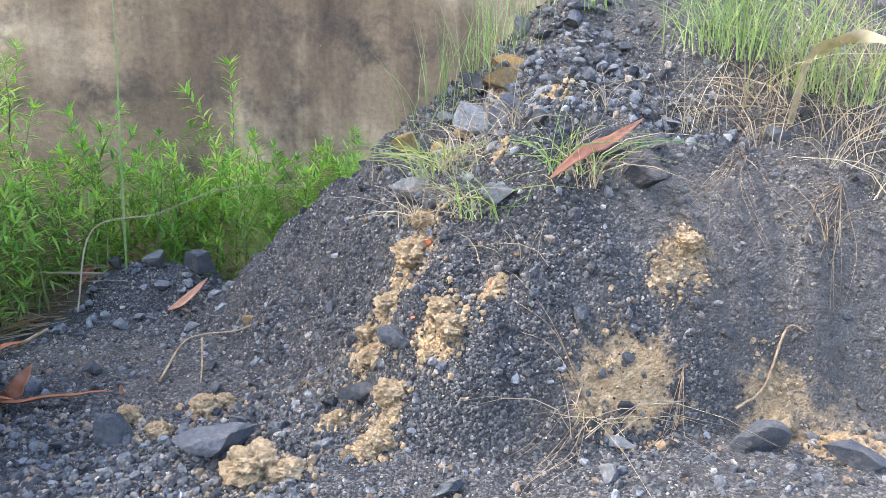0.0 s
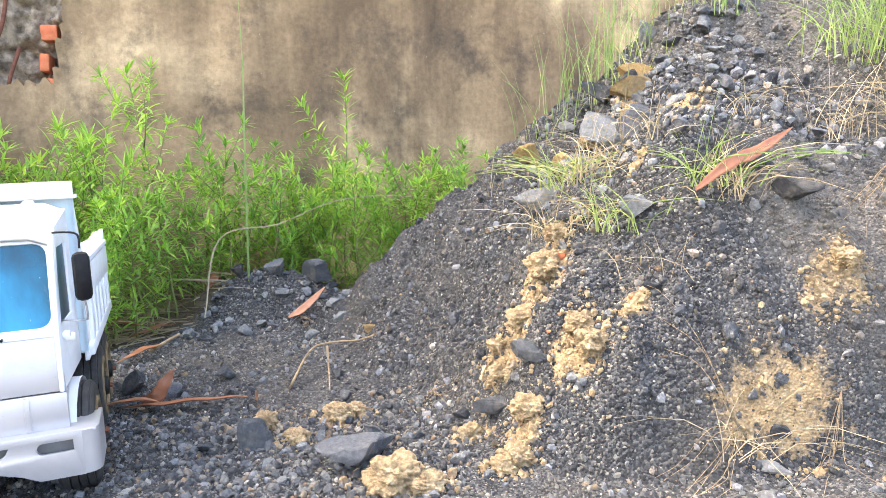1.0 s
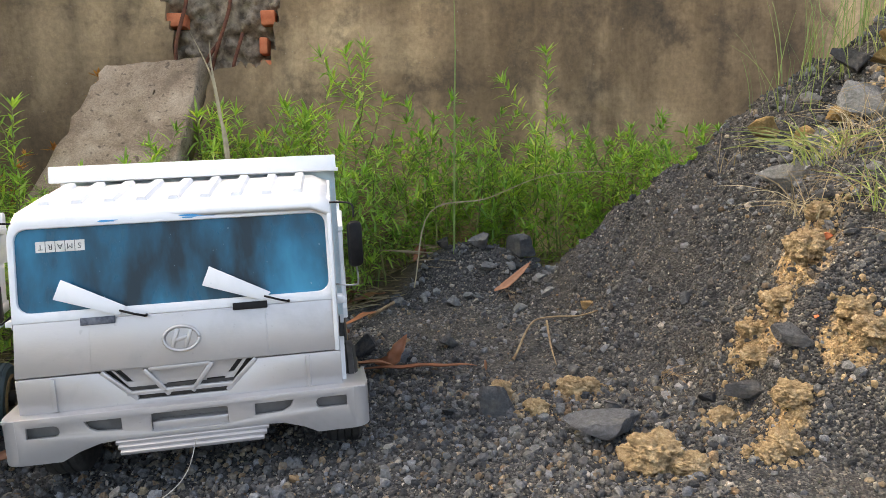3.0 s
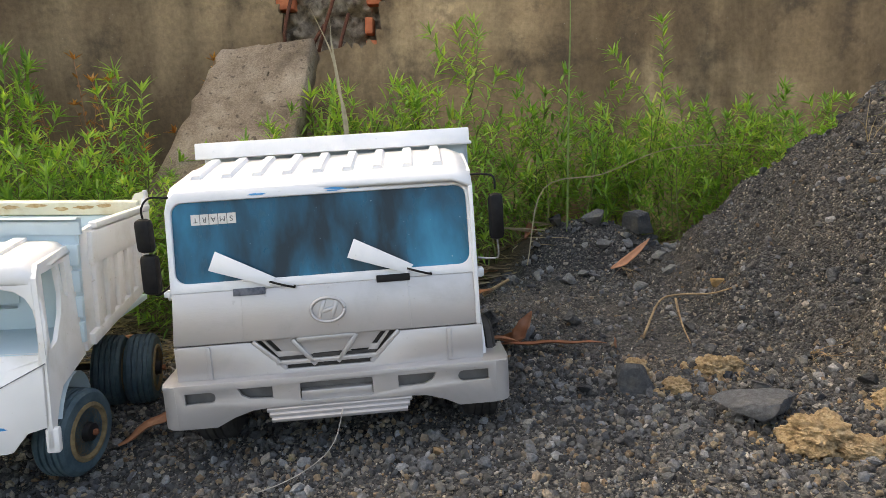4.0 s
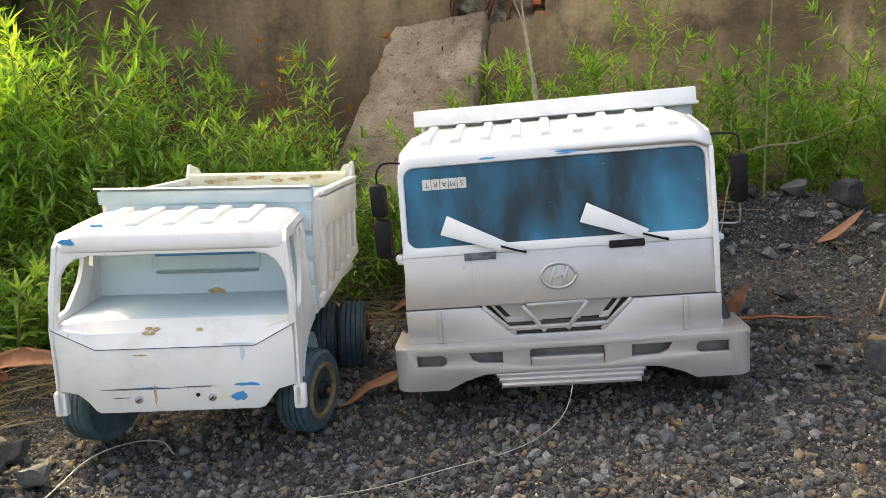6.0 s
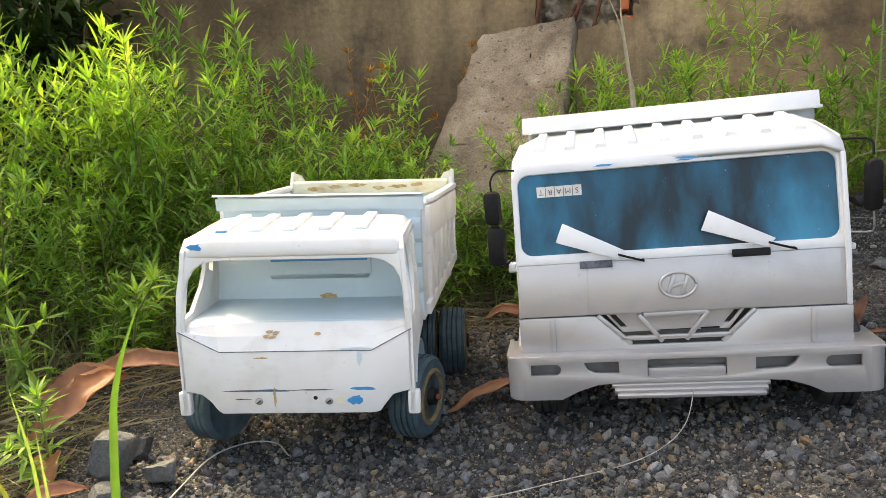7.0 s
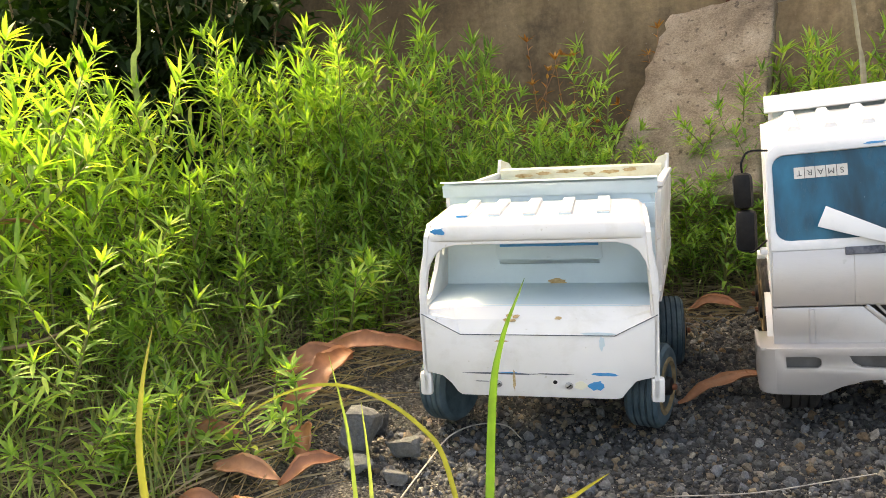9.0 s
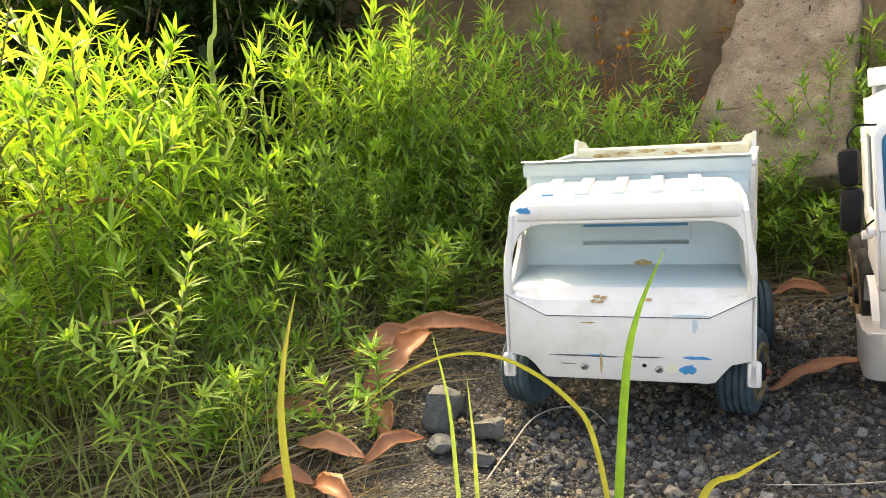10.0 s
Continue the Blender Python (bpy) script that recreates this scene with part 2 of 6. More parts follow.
OLDWHITE = paint_material("worn white plastic", (0.78, 0.765, 0.75), (0.50, 0.46, 0.38), 0.5, 0, 0.45, 22)
PALEBLUE = paint_material("pale blue plastic", (0.55, 0.67, 0.72), (0.42, 0.52, 0.57), 0.5, 0, 0.4, 20)
CREAM = paint_material("yellowed plastic", (0.74, 0.71, 0.56), (0.50, 0.36, 0.16), 0.55, 0, 0.7, 32)
BLUEPAINT = paint_material("blue paint", (0.02, 0.26, 0.55), (0.10, 0.40, 0.62), 0.4)
DARKPAINT = plain_material("dark scraped paint", (0.03, 0.04, 0.06), (0.16, 0.17, 0.2), 150, 0.6)
RUSTSTAIN = plain_material("rust stain", (0.34, 0.19, 0.06), (0.62, 0.48, 0.28), 200, 0.8)
WINDSCREEN = glass_paint_material()
BLACK = plain_material("black plastic", (0.006, 0.006, 0.007), (0.016, 0.016, 0.017), 60, 0.5)
BLACK.node_tree.nodes["Principled BSDF"].inputs["Specular IOR Level"].default_value = 0.15
FRAMEBLACK = plain_material("dark chassis", (0.012, 0.012, 0.012), (0.04, 0.035, 0.03), 60, 0.7)
RUBBER = plain_material("black rubber", (0.012, 0.012, 0.013), (0.045, 0.042, 0.04), 70, 0.75)
BLUERUBBER = plain_material("dusty blue-black rubber", (0.022, 0.05, 0.068), (0.07, 0.115, 0.14), 45, 0.75)
RIMDIRT = plain_material("muddy rim", (0.10, 0.07, 0.035), (0.26, 0.19, 0.10), 80, 0.9, 0, 0.8)
STEEL = plain_material("steel screw", (0.25, 0.25, 0.25), (0.5, 0.5, 0.5), 100, 0.4, 0.8)
# grey taken darker to hold the shade inside the bumper openings
RECESSSHADE = plain_material("grey sheet with recess shade", (0.12, 0.115, 0.11), (0.20, 0.19, 0.185), 40, 0.7)
WIRE = plain_material("pale wire", (0.25, 0.235, 0.21), (0.48, 0.45, 0.4), 100, 0.6)
PAPER = plain_material("paper sticker", (0.58, 0.56, 0.52), (0.72, 0.7, 0.66), 100, 0.7)
INK = plain_material("ink", (0.05, 0.05, 0.055), (0.10, 0.10, 0.1), 60, 0.7)


# ---- mesh helpers ----
def mesh_from(name, verts, faces, mat, smooth_faces=False):
    d = bpy.data.meshes.new(name)
    d.from_pydata([tuple(v) for v in verts], [], [tuple(f) for f in faces])
    d.materials.append(mat)
    if smooth_faces:
        d.polygons.foreach_set("use_smooth", [True] * len(d.polygons))
    d.update()
    return d


def part(name, data, parent=None, label="", m=None):
    """Links mesh data as one object under a thing or a part."""
    ob = new(name, data)
    if m is not None:
        ob.matrix_basis = m
    if parent is not None:
        ob.parent = parent
    if label:
        ob["label"] = label
    return ob


def soften(data, width=0.0012, segments=2, angle=30):
    """Rounds the sharp edges of a mesh in place."""
    bm = bmesh.new()
    bm.from_mesh(data)
    bmesh.ops.remove_doubles(bm, verts=bm.verts, dist=1e-6)
    bmesh.ops.recalc_face_normals(bm, faces=bm.faces)
    edges = [e for e in bm.edges if len(e.link_faces) == 2 and e.calc_face_angle(0) > radians(angle)]
    bmesh.ops.bevel(bm, geom=edges, offset=width, segments=segments, profile=0.5, affect="EDGES", clamp_overlap=True)
    for f in bm.faces:
        f.smooth = True
    bm.to_mesh(data)
    bm.free()
    data.set_sharp_from_angle(angle=radians(40))
    return data


def box(name, size, mat, m=None, bevel=0.0012):
    """A box with rounded edges, centred on m."""
    bm = bmesh.new()
    bmesh.ops.create_cube(bm, size=1)
    for v in bm.verts:
        v.co = Vector((v.co.x * size[0], v.co.y * size[1], v.co.z * size[2]))
        if m is not None:
            v.co = m @ v.co
    d = bpy.data.meshes.new(name)
    bm.to_mesh(d)
    bm.free()
    d.materials.append(mat)
    return soften(d, bevel) if bevel else d


def plate(name, outer, holes, thick, mat, m=None, bevel=0.0):
    """A sheet cut to an outline with holes through it: outline in local x, z; it is thick along y."""
    from mathutils.geometry import tessellate_polygon
    loops = [outer] + list(holes)
    flat = [p for loop in loops for p in loop]
    tris = tessellate_polygon([[Vector((p[0], p[1], 0)) for p in loop] for loop in loops])
    n = len(flat)
    verts = [Vector((p[0], 0, p[1])) for p in flat] + [Vector((p[0], thick, p[1])) for p in flat]
    faces = [tuple(t) for t in tris] + [tuple(i + n for i in reversed(t)) for t in tris]
    k = 0
    for loop in loops:
        c = len(loop)
        for i in range(c):
            a, b = k + i, k + (i + 1) % c
            faces.append((a, b, b + n, a + n))
        k += c
    if m is not None:
        verts = [m @ v for v in verts]
    d = mesh_from(name, verts, faces, mat)
    bm = bmesh.new()
    bm.from_mesh(d)
    bmesh.ops.recalc_face_normals(bm, faces=bm.faces)
    bmesh.ops.dissolve_limit(bm, angle_limit=radians(1), verts=bm.verts, edges=bm.edges)
    bm.to_mesh(d)
    bm.free()
    return soften(d, bevel, 2) if bevel else d


def rounded(x0, z0, x1, z1, r, n=5, corners=(1, 1, 1, 1)):
    """Outline of a rectangle with rounded corners (lower left, lower right, upper right, upper left)."""
    out = []
    for k, (cx, cz, a0) in enumerate(((x0 + r, z0 + r, 180), (x1 - r, z0 + r, 270), (x1 - r, z1 - r, 0), (x0 + r, z1 - r, 90))):
        if not corners[k]:
            out.append(((x0, x1, x1, x0)[k], (z0, z0, z1, z1)[k]))
            continue
        for i in range(n + 1):
            a = radians(a0 + 90 * i / n)
            out.append((cx + r * math.cos(a), cz + r * math.sin(a)))
    return out


def ribbon(name, path, z0, z1, thick, mat):
    """An upright strip that follows a path in plan."""
    pts = [Vector((p[0], p[1])) for p in path]
    verts, faces = [], []
    for i, p in enumerate(pts):
        d = (pts[min(i + 1, len(pts) - 1)] - pts[max(i - 1, 0)]).normalized()
        nrm = Vector((-d.y, d.x)) * thick
        for q, z in ((p, z0), (p, z1), (p + nrm, z1), (p + nrm, z0)):
            verts.append((q.x, q.y, z))
    for i in range(len(pts) - 1):
        for k in range(4):
            a, b = i * 4 + k, i * 4 + (k + 1) % 4
            faces.append((a, b, b + 4, a + 4))
    faces += [(0, 1, 2, 3), tuple(4 * (len(pts) - 1) + k for k in (3, 2, 1, 0))]
    d = mesh_from(name, verts, faces, mat)
    return soften(d, 0.0006, 1)


def loft(name, rows, mat, closed=False, smooth_faces=True):
    """A skin over rows of points, each with the same number."""
    n = len(rows[0])
    verts = [p for row in rows for p in row]
    faces = []
    for i in range(len(rows) - 1):
        for k in range(n if closed else n - 1):
            a, b = i * n + k, i * n + (k + 1) % n
            faces.append((a, b, b + n, a + n))
    if closed:
        faces += [tuple(range(n))[::-1], tuple(range((len(rows) - 1) * n, len(rows) * n))]
    return mesh_from(name, verts, faces, mat, smooth_faces)


def tube_arrays(points, r0, r1, sides=5):
    pts = [Vector(p) for p in points]
    verts, faces = [], []
    for i, p in enumerate(pts):
        d = (pts[min(i + 1, len(pts) - 1)] - pts[max(i - 1, 0)]).normalized()
        a = d.cross(Vector((0.31, 0.9, 0.22))).normalized()
        b = d.cross(a)
        r = r0 + (r1 - r0) * i / (len(pts) - 1)
        for k in range(sides):
            w = 2 * math.pi * k / sides
            verts.append(p + (a * math.cos(w) + b * math.sin(w)) * r)
    for i in range(len(pts) - 1):
        for k in range(sides):
            a, b = i * sides + k, i * sides + (k + 1) % sides
            faces.append((a, b, b + sides, a + sides))
    faces += [tuple(range(sides))[::-1], tuple(range((len(pts) - 1) * sides, len(pts) * sides))]
    return verts, faces


def merge(name, pieces, mat, smooth_faces=True):
    verts, faces = [], []
    for v, f in pieces:
        k = len(verts)
        verts += list(v)
        faces += [tuple(i + k for i in q) for q in f]
    return mesh_from(name, verts, faces, mat, smooth_faces)


def spline(points, steps=6):
    """A smooth line through the points."""
    p = [Vector(q) for q in points]
    p = [2 * p[0] - p[1]] + p + [2 * p[-1] - p[-2]]
    out = []
    for i in range(1, len(p) - 2):
        for s in range(steps):
            t = s / steps
            out.append(0.5 * (2 * p[i] + (p[i + 1] - p[i - 1]) * t + (2 * p[i - 1] - 5 * p[i] + 4 * p[i + 1] - p[i + 2]) * t * t
                              + (3 * p[i] - p[i - 1] - 3 * p[i + 1] + p[i + 2]) * t ** 3))
    return out + [p[-2]]


def tube(name, points, r0, r1, mat, sides=6):
    v, f = tube_arrays(points, r0, r1, sides)
    return mesh_from(name, v, f, mat, True)


def lathe(name, profile, mat, n=36):
    """Turns a profile of (x along the axle, radius) about the x axis."""
    rows = []
    for x, r in profile:
        rows.append([(x, r * math.cos(2 * math.pi * k / n), r * math.sin(2 * math.pi * k / n)) for k in range(n)])
    d = loft(name, rows, mat, closed=True)
    d.set_sharp_from_angle(angle=radians(35))
    return d

def hash2(i, j, seed):
    """Repeatable random values 0..1 on an integer lattice."""
    n = (i.astype(np.int64) * 374761393 + j.astype(np.int64) * 668265263 + seed * 974711) & 0x7FFFFFFF
    n = ((n ^ (n >> 13)) * 1274126177) & 0x7FFFFFFF
    n = ((n ^ (n >> 16)) * 668265261) & 0x7FFFFFFF
    return ((n >> 7) & 0xFFFF) / 65535.0


def vnoise(x, y, size, seed=0):
    """Smooth value noise, about -1..1, with lumps of the given size in metres."""
    x, y = np.asarray(x, float) / size, np.asarray(y, float) / size
    i, j = np.floor(x), np.floor(y)
    fx, fy = x - i, y - j
    fx, fy = fx * fx * (3 - 2 * fx), fy * fy * (3 - 2 * fy)
    a, b = hash2(i, j, seed), hash2(i + 1, j, seed)
    c, d = hash2(i, j + 1, seed), hash2(i + 1, j + 1, seed)
    return 2 * ((a * (1 - fx) + b * fx) * (1 - fy) + (c * (1 - fx) + d * fx) * fy) - 1


def smin(a, b, k):
    h = np.clip(0.5 + 0.5 * (b - a) / k, 0, 1)
    return b * (1 - h) + a * h - k * h * (1 - h)


def smooth(a, b, v):
    v = np.clip((v - a) / (b - a), 0, 1)
    return v * v * (3 - 2 * v)


def pile_height(x, y):
    """The heap of gravel: a steep front face, a left flank and a crest that falls away towards the wall."""
    d1 = y - 0.585 - 0.050 * smooth(0.12, 0.30, x) + 0.024 * vnoise(x, y, 0.13, 3) + 0.010 * vnoise(x, y, 0.05, 13)
    f1 = np.where(d1 > 0, 0.05 + 0.16 * (1 - np.exp(-np.maximum(d1, 0) / 0.05)) + 0.78 * d1, 0.05 + 3 * d1)
    d2 = (x + 0.10) * 0.796 + (y - 0.64) * 0.605 + 0.013 * vnoise(x, y, 0.12, 4) + 0.010 * vnoise(x, y, 0.045, 14)
    f2 = 0.02 + 1.18 * d2 + 0.038 * np.exp(-((y - 0.75) / 0.11) ** 2) * smooth(-0.13, -0.03, x)
    f3 = 0.375 + 0.9 * x + 1.6 * (1.05 - 0.2 * x - y)
    f4 = 0.30 + 0.9 * (1.0 - x)
    return smin(smin(smin(f1, f2, 0.05), smin(f3, 0.62 + 0 * x, 0.06), 0.04), f4, 0.05)


def ground_height(x, y, fine=True):
    x, y = np.asarray(x, float), np.asarray(y, float)
    s = 0.5 * (x + 0.75) + 0.5 * (y - 0.35)
    base = -0.015 + 0.11 * np.clip(s, 0, 0.55) + 0.03 * smooth(-0.92, -1.15, x)
    base = base + 0.085 * np.exp(-((x + 0.48) / 0.15) ** 2 - ((y - 1.13) / 0.05) ** 2)
    p = pile_height(x, y)
    z = -smin(-base, -p, 0.025)
    heap = smooth(-0.02, 0.06, p - base)
    z = z + (0.004 + 0.015 * heap) * vnoise(x, y, 0.09, 5)
    z = z + 0.017 * heap * (np.abs(vnoise(x, y, 0.075, 31)) - 0.35) + 0.009 * heap * (np.abs(vnoise(x, y, 0.04, 32)) - 0.35)
    if fine:
        z = z + (0.0025 + 0.0095 * heap) * vnoise(x, y, 0.035, 6) + (0.0018 + 0.0030 * heap) * vnoise(x, y, 0.014, 7) + 0.0032 * heap * vnoise(x, y, 0.022, 17)
    return z


def blobs(x, y, z, spots):
    """How much of each point lies in round patches (x, y, radius) on the ground."""
    v = np.zeros_like(x)
    for bx, by, r in spots:
        bz = float(ground_height(bx, by))
        d = np.sqrt((x - bx) ** 2 + (y - by) ** 2 + (z - bz) ** 2)
        v = np.maximum(v, 0.78 - 0.55 * d / r)
    return np.clip(v, 0, 1)


# tan sand breaking out of the dark heap
SAND = [(-0.035, 0.715, 0.045), (-0.06, 0.69, 0.03), (0.0, 0.64, 0.035), (-0.075, 0.70, 0.03), (0.17, 0.61, 0.06), (0.135, 0.60, 0.035),
        (0.235, 0.66, 0.035), (0.21, 0.65, 0.025), (0.31, 0.63, 0.05), (0.37, 0.60, 0.06), (-0.05, 0.62, 0.025), (0.045, 0.64, 0.02),
        (0.06, 0.73, 0.012), (0.12, 0.80, 0.03), (0.06, 0.90, 0.04), (-0.16, 0.57, 0.03), (-0.25, 0.71, 0.02)]


def dust_amount(x, y):
    """Pale dry dust: more on the upper right of the heap, in patches; less on its left flank and bulge."""
    v = 0.44 * smooth(0.05, 0.33, x + 0.1 * vnoise(x, y, 0.12, 21)) * smooth(0.55, 0.62, y) + (0.12 + 0.2 * smooth(0.5, 0.62, y)) * vnoise(x, y, 0.10, 22) + 0.14 * vnoise(x, y, 0.03, 23)
    v = v - 0.35 * np.exp(-((x - 0.06) / 0.06) ** 2 - ((y - 0.63) / 0.04) ** 2)
    return np.clip(v * (0.3 + 0.7 * smooth(-0.12, 0.12, x)), 0, 0.75)


def bed_edge(x, y):
    """Above zero where weeds grow: metres in from the edge of the planted strip."""
    x, y = np.asarray(x, float), np.asarray(y, float)
    back = y - np.interp(x, [-1.1, -0.95, -0.84, -0.72, -0.62, -0.5, -0.3, -0.1, 0.1, 0.6], [0.60, 0.67, 0.77, 0.88, 1.02, 1.16, 1.14, 1.16, 1.22, 1.2])
    left = np.interp(y, [-0.6, -0.2, 0.0, 0.12, 0.25, 0.45, 0.62, 0.85], [-0.70, -0.78, -0.92, -1.07, -1.14, -1.13, -1.13, -1.0]) - x
    return np.maximum(back, left)


# ---- setting ----
def build_ground():
    def axis(lo, hi, step, far):
        core = np.arange(lo, hi + step / 2, step)
        grow = step * np.cumsum(1.28 ** np.arange(1, 60))
        grow = grow[grow < far]
        return np.concatenate([lo - grow[::-1], core, hi + grow])
    xs, ys = axis(-1.25, 0.62, 0.0055, 400), axis(0.02, 1.32, 0.0055, 400)
    gx, gy = np.meshgrid(xs, ys)
    gz = ground_height(gx, gy)
    gz = gz + 0.0012 * vnoise(gx, gy, 0.007, 8)
    far = smooth(2.5, 8.0, np.hypot(gx, gy))
    gz = gz * (1 - far)
    nx, ny = len(xs), len(ys)
    verts = np.stack([gx, gy, gz], -1).reshape(-1, 3)
    idx = np.arange(nx * ny).reshape(ny, nx)
    quads = np.stack([idx[:-1, :-1], idx[:-1, 1:], idx[1:, 1:], idx[1:, :-1]], -1).reshape(-1, 4)
    d = bpy.data.meshes.new("ground")
    d.from_pydata(verts.tolist(), [], quads.tolist())
    d.polygons.foreach_set("use_smooth", [True] * len(d.polygons))
    d.materials.append(GROUND)
    fx, fy = gx.ravel(), gy.ravel()
    a = d.attributes.new("sand", "FLOAT", "POINT")
    a.data.foreach_set("value", (blobs(fx, fy, gz.ravel(), SAND)).astype(np.float32))
    a = d.attributes.new("dust", "FLOAT", "POINT")
    a.data.foreach_set("value", dust_amount(fx, fy).astype(np.float32))
    a = d.attributes.new("soil", "FLOAT", "POINT")
    a.data.foreach_set("value", (smooth(-0.02, 0.08, bed_edge(fx, fy)) * 0.9 * (1 - smooth(2.2, 3.6, np.hypot(fx + 0.6, fy - 0.5)))).astype(np.float32))
    d.update()
    return tagged(new("ground", d), "dark grey gravel ground rising into a heap with tan sand", "ground", kind="structure")


build_ground()

WALL_A = math.atan(0.425)
WALL_M = pose(-1.0, 1.295, 0, 0, 0, math.degrees(WALL_A))


def jagged(cx, cz, rx, rz, n, amount, seed):
    r = random.Random(seed)
    return [(cx + rx * (1 + amount * (r.random() - 0.5)) * math.cos(2 * math.pi * k / n),
             cz + rz * (1 + amount * (r.random() - 0.5)) * math.sin(2 * math.pi * k / n)) for k in range(n)]


def build_wall():
    def ragged(k):
        a = 2 * math.pi * k / 130
        c, d = math.cos(a), math.sin(a)
        c, d = math.copysign(abs(c) ** 0.6, c), math.copysign(abs(d) ** 0.6, d)
        f = 1 + 0.16 * noise.fractal(Vector((2.2 * math.cos(a), 2.2 * math.sin(a), 4)), 0.5, 2.2, 5)
        return (-0.062 + c * 0.124 * f, 0.71 + d * 0.255 * f)
    hole = [ragged(k) for k in range(130)]
    # unseen top and left end are placed to keep sun off heap and trucks
    outline = [(-1.38, -0.2), (4.0, -0.2), (4.0, 2.0), (-1.38, 2.0)]
    w = new("wall_north", plate("wall_north", outline, [hole], 0.03, WALL))
    w.matrix_basis = WALL_M
    tagged(w, "old cement wall with brown stains and a broken patch", "wall", kind="structure")
    # the core that shows in the broken patch
    n = 110
    rows = []
    for i in range(n):
        z = 0.28 + 0.68 * i / (n - 1)
        rows.append([(x, 0.046 - 0.030 * noise.fractal(Vector((x * 26, z * 26, 3)), 0.7, 2.1, 6), z) for x in (-0.29 + 0.46 * k / 79 for k in range(80))])
    part("broken_core", loft("broken_core", rows, RUBBLE), w, "crumbling grey mortar and stone")
    part("backing", box("backing", (5.38, 0.08, 2.2), RUBBLE, pose(1.31, 0.13, 0.9), 0), w)
    for bx, bz, bw, bh in ((0.023, 0.462, 0.026, 0.022), (0.018, 0.503, 0.017, 0.034), (-0.165, 0.555, 0.05, 0.028), (0.03, 0.56, 0.03, 0.03)):
        part("brick", box("brick", (bw, 0.05, bh), BRICK, pose(bx, 0.035, bz, 0, random.uniform(-4, 4), 0), 0.003), w)
    rods = [[(-0.155, 0.03, 0.40), (-0.16, 0.0, 0.49), (-0.135, 0.02, 0.60), (-0.12, 0.045, 0.72)],
            [(-0.105, 0.035, 0.43), (-0.075, 0.005, 0.50), (-0.05, 0.02, 0.58), (-0.045, 0.05, 0.66)],
            [(-0.06, 0.035, 0.40), (-0.045, 0.005, 0.46), (-0.025, 0.02, 0.53)], [(-0.13, 0.04, 0.43), (-0.10, 0.015, 0.475), (-0.08, 0.03, 0.51)]]
    for r in rods:
        part("reinforcing_bar", tube("reinforcing_bar", spline(r, 5), 0.0042, 0.0042, RUST), w, "rusty iron bar")


build_wall()


def build_slab():
    """A broken piece of concrete that leans back against the wall."""
    a, b, c = Vector((-1.172, 1.060, 0.446)), Vector((-1.006, 1.130, 0.462)), Vector((-1.160, 0.903, 0.275))
    down = (c - a)
    right = (b - a)
    nrm = right.cross(down).normalized()
    if nrm.y > 0:
        nrm = -nrm
    def face(u, v, depth):
        wide = right * (u * (1 + 0.42 * v)) + down * v * 1.9
        rough = 0.004 * noise.fractal(Vector((u * 9, v * 12, depth * 90)), 0.8, 2, 4)
        edge = 0.010 * noise.fractal(Vector((v * 9, u * 9, 2)), 0.7, 2, 4)
        return a + wide - nrm * depth + nrm * rough + right.normalized() * edge
    rows = []
    for k in range(27):
        v = min(max((k - 1) / 24, 0), 1)
        lip = 0.006 if k in (0, 26) else 0.0
        front = [face(i / 22, v, lip) for i in range(23)]
        back = [face(1 - i / 8, v, 0.05 - lip * 2) for i in range(9)]
        rows.append(front + back)
    tagged(new("concrete_slab", loft("concrete_slab", rows, SLAB, closed=True)), "broken tan concrete slab leaning against the wall", "concrete slab")


build_slab()


# ---- big dump truck ----
def wheel(parent, m, r, w, tread, dirt, ridges=4):
    """Tyre with ridged tread, dished rim and a hub with its bolt; outer face towards +x."""
    prof = [(-w / 2, r * 0.55), (-w / 2, r * 0.9), (-w / 2 + 0.0025, r * 0.97)]
    for k in range(ridges):
        x0 = -w / 2 + 0.003 + (w - 0.006) * k / ridges
        x1 = x0 + (w - 0.006) / ridges
        prof += [(x0 + 0.0012, r), (x1 - 0.0008, r), (x1 - 0.0006, r - 0.002), (x1, r - 0.002)]
    prof += [(w / 2 - 0.0025, r * 0.97), (w / 2, r * 0.9), (w / 2 + 0.0005, r * 0.62), (w / 2 - 0.001, r * 0.56)]
    wh = part("wheel", lathe("tyre", prof, tread), parent, "", m)
    rim = part("rim", lathe("rim", [(w / 2 - 0.012, r * 0.1), (w / 2 - 0.012, r * 0.45), (w / 2 + 0.0005, r * 0.56), (w / 2 + 0.002, r * 0.60), (w / 2 + 0.001, r * 0.68), (w / 2 - 0.001, r * 0.7)], dirt), wh)
    part("hub", lathe("hub", [(w / 2 - 0.013, r * 0.44), (w / 2 - 0.006, r * 0.40), (w / 2 - 0.004, r * 0.25), (w / 2 + 0.004, r * 0.2), (w / 2 + 0.005, r * 0.1)], BLACK, 18), wh)
    part("bolt", lathe("bolt", [(w / 2 + 0.002, 0.003), (w / 2 + 0.0075, 0.003), (w / 2 + 0.0085, 0.0018)], RUST, 6), wh)
    return wh


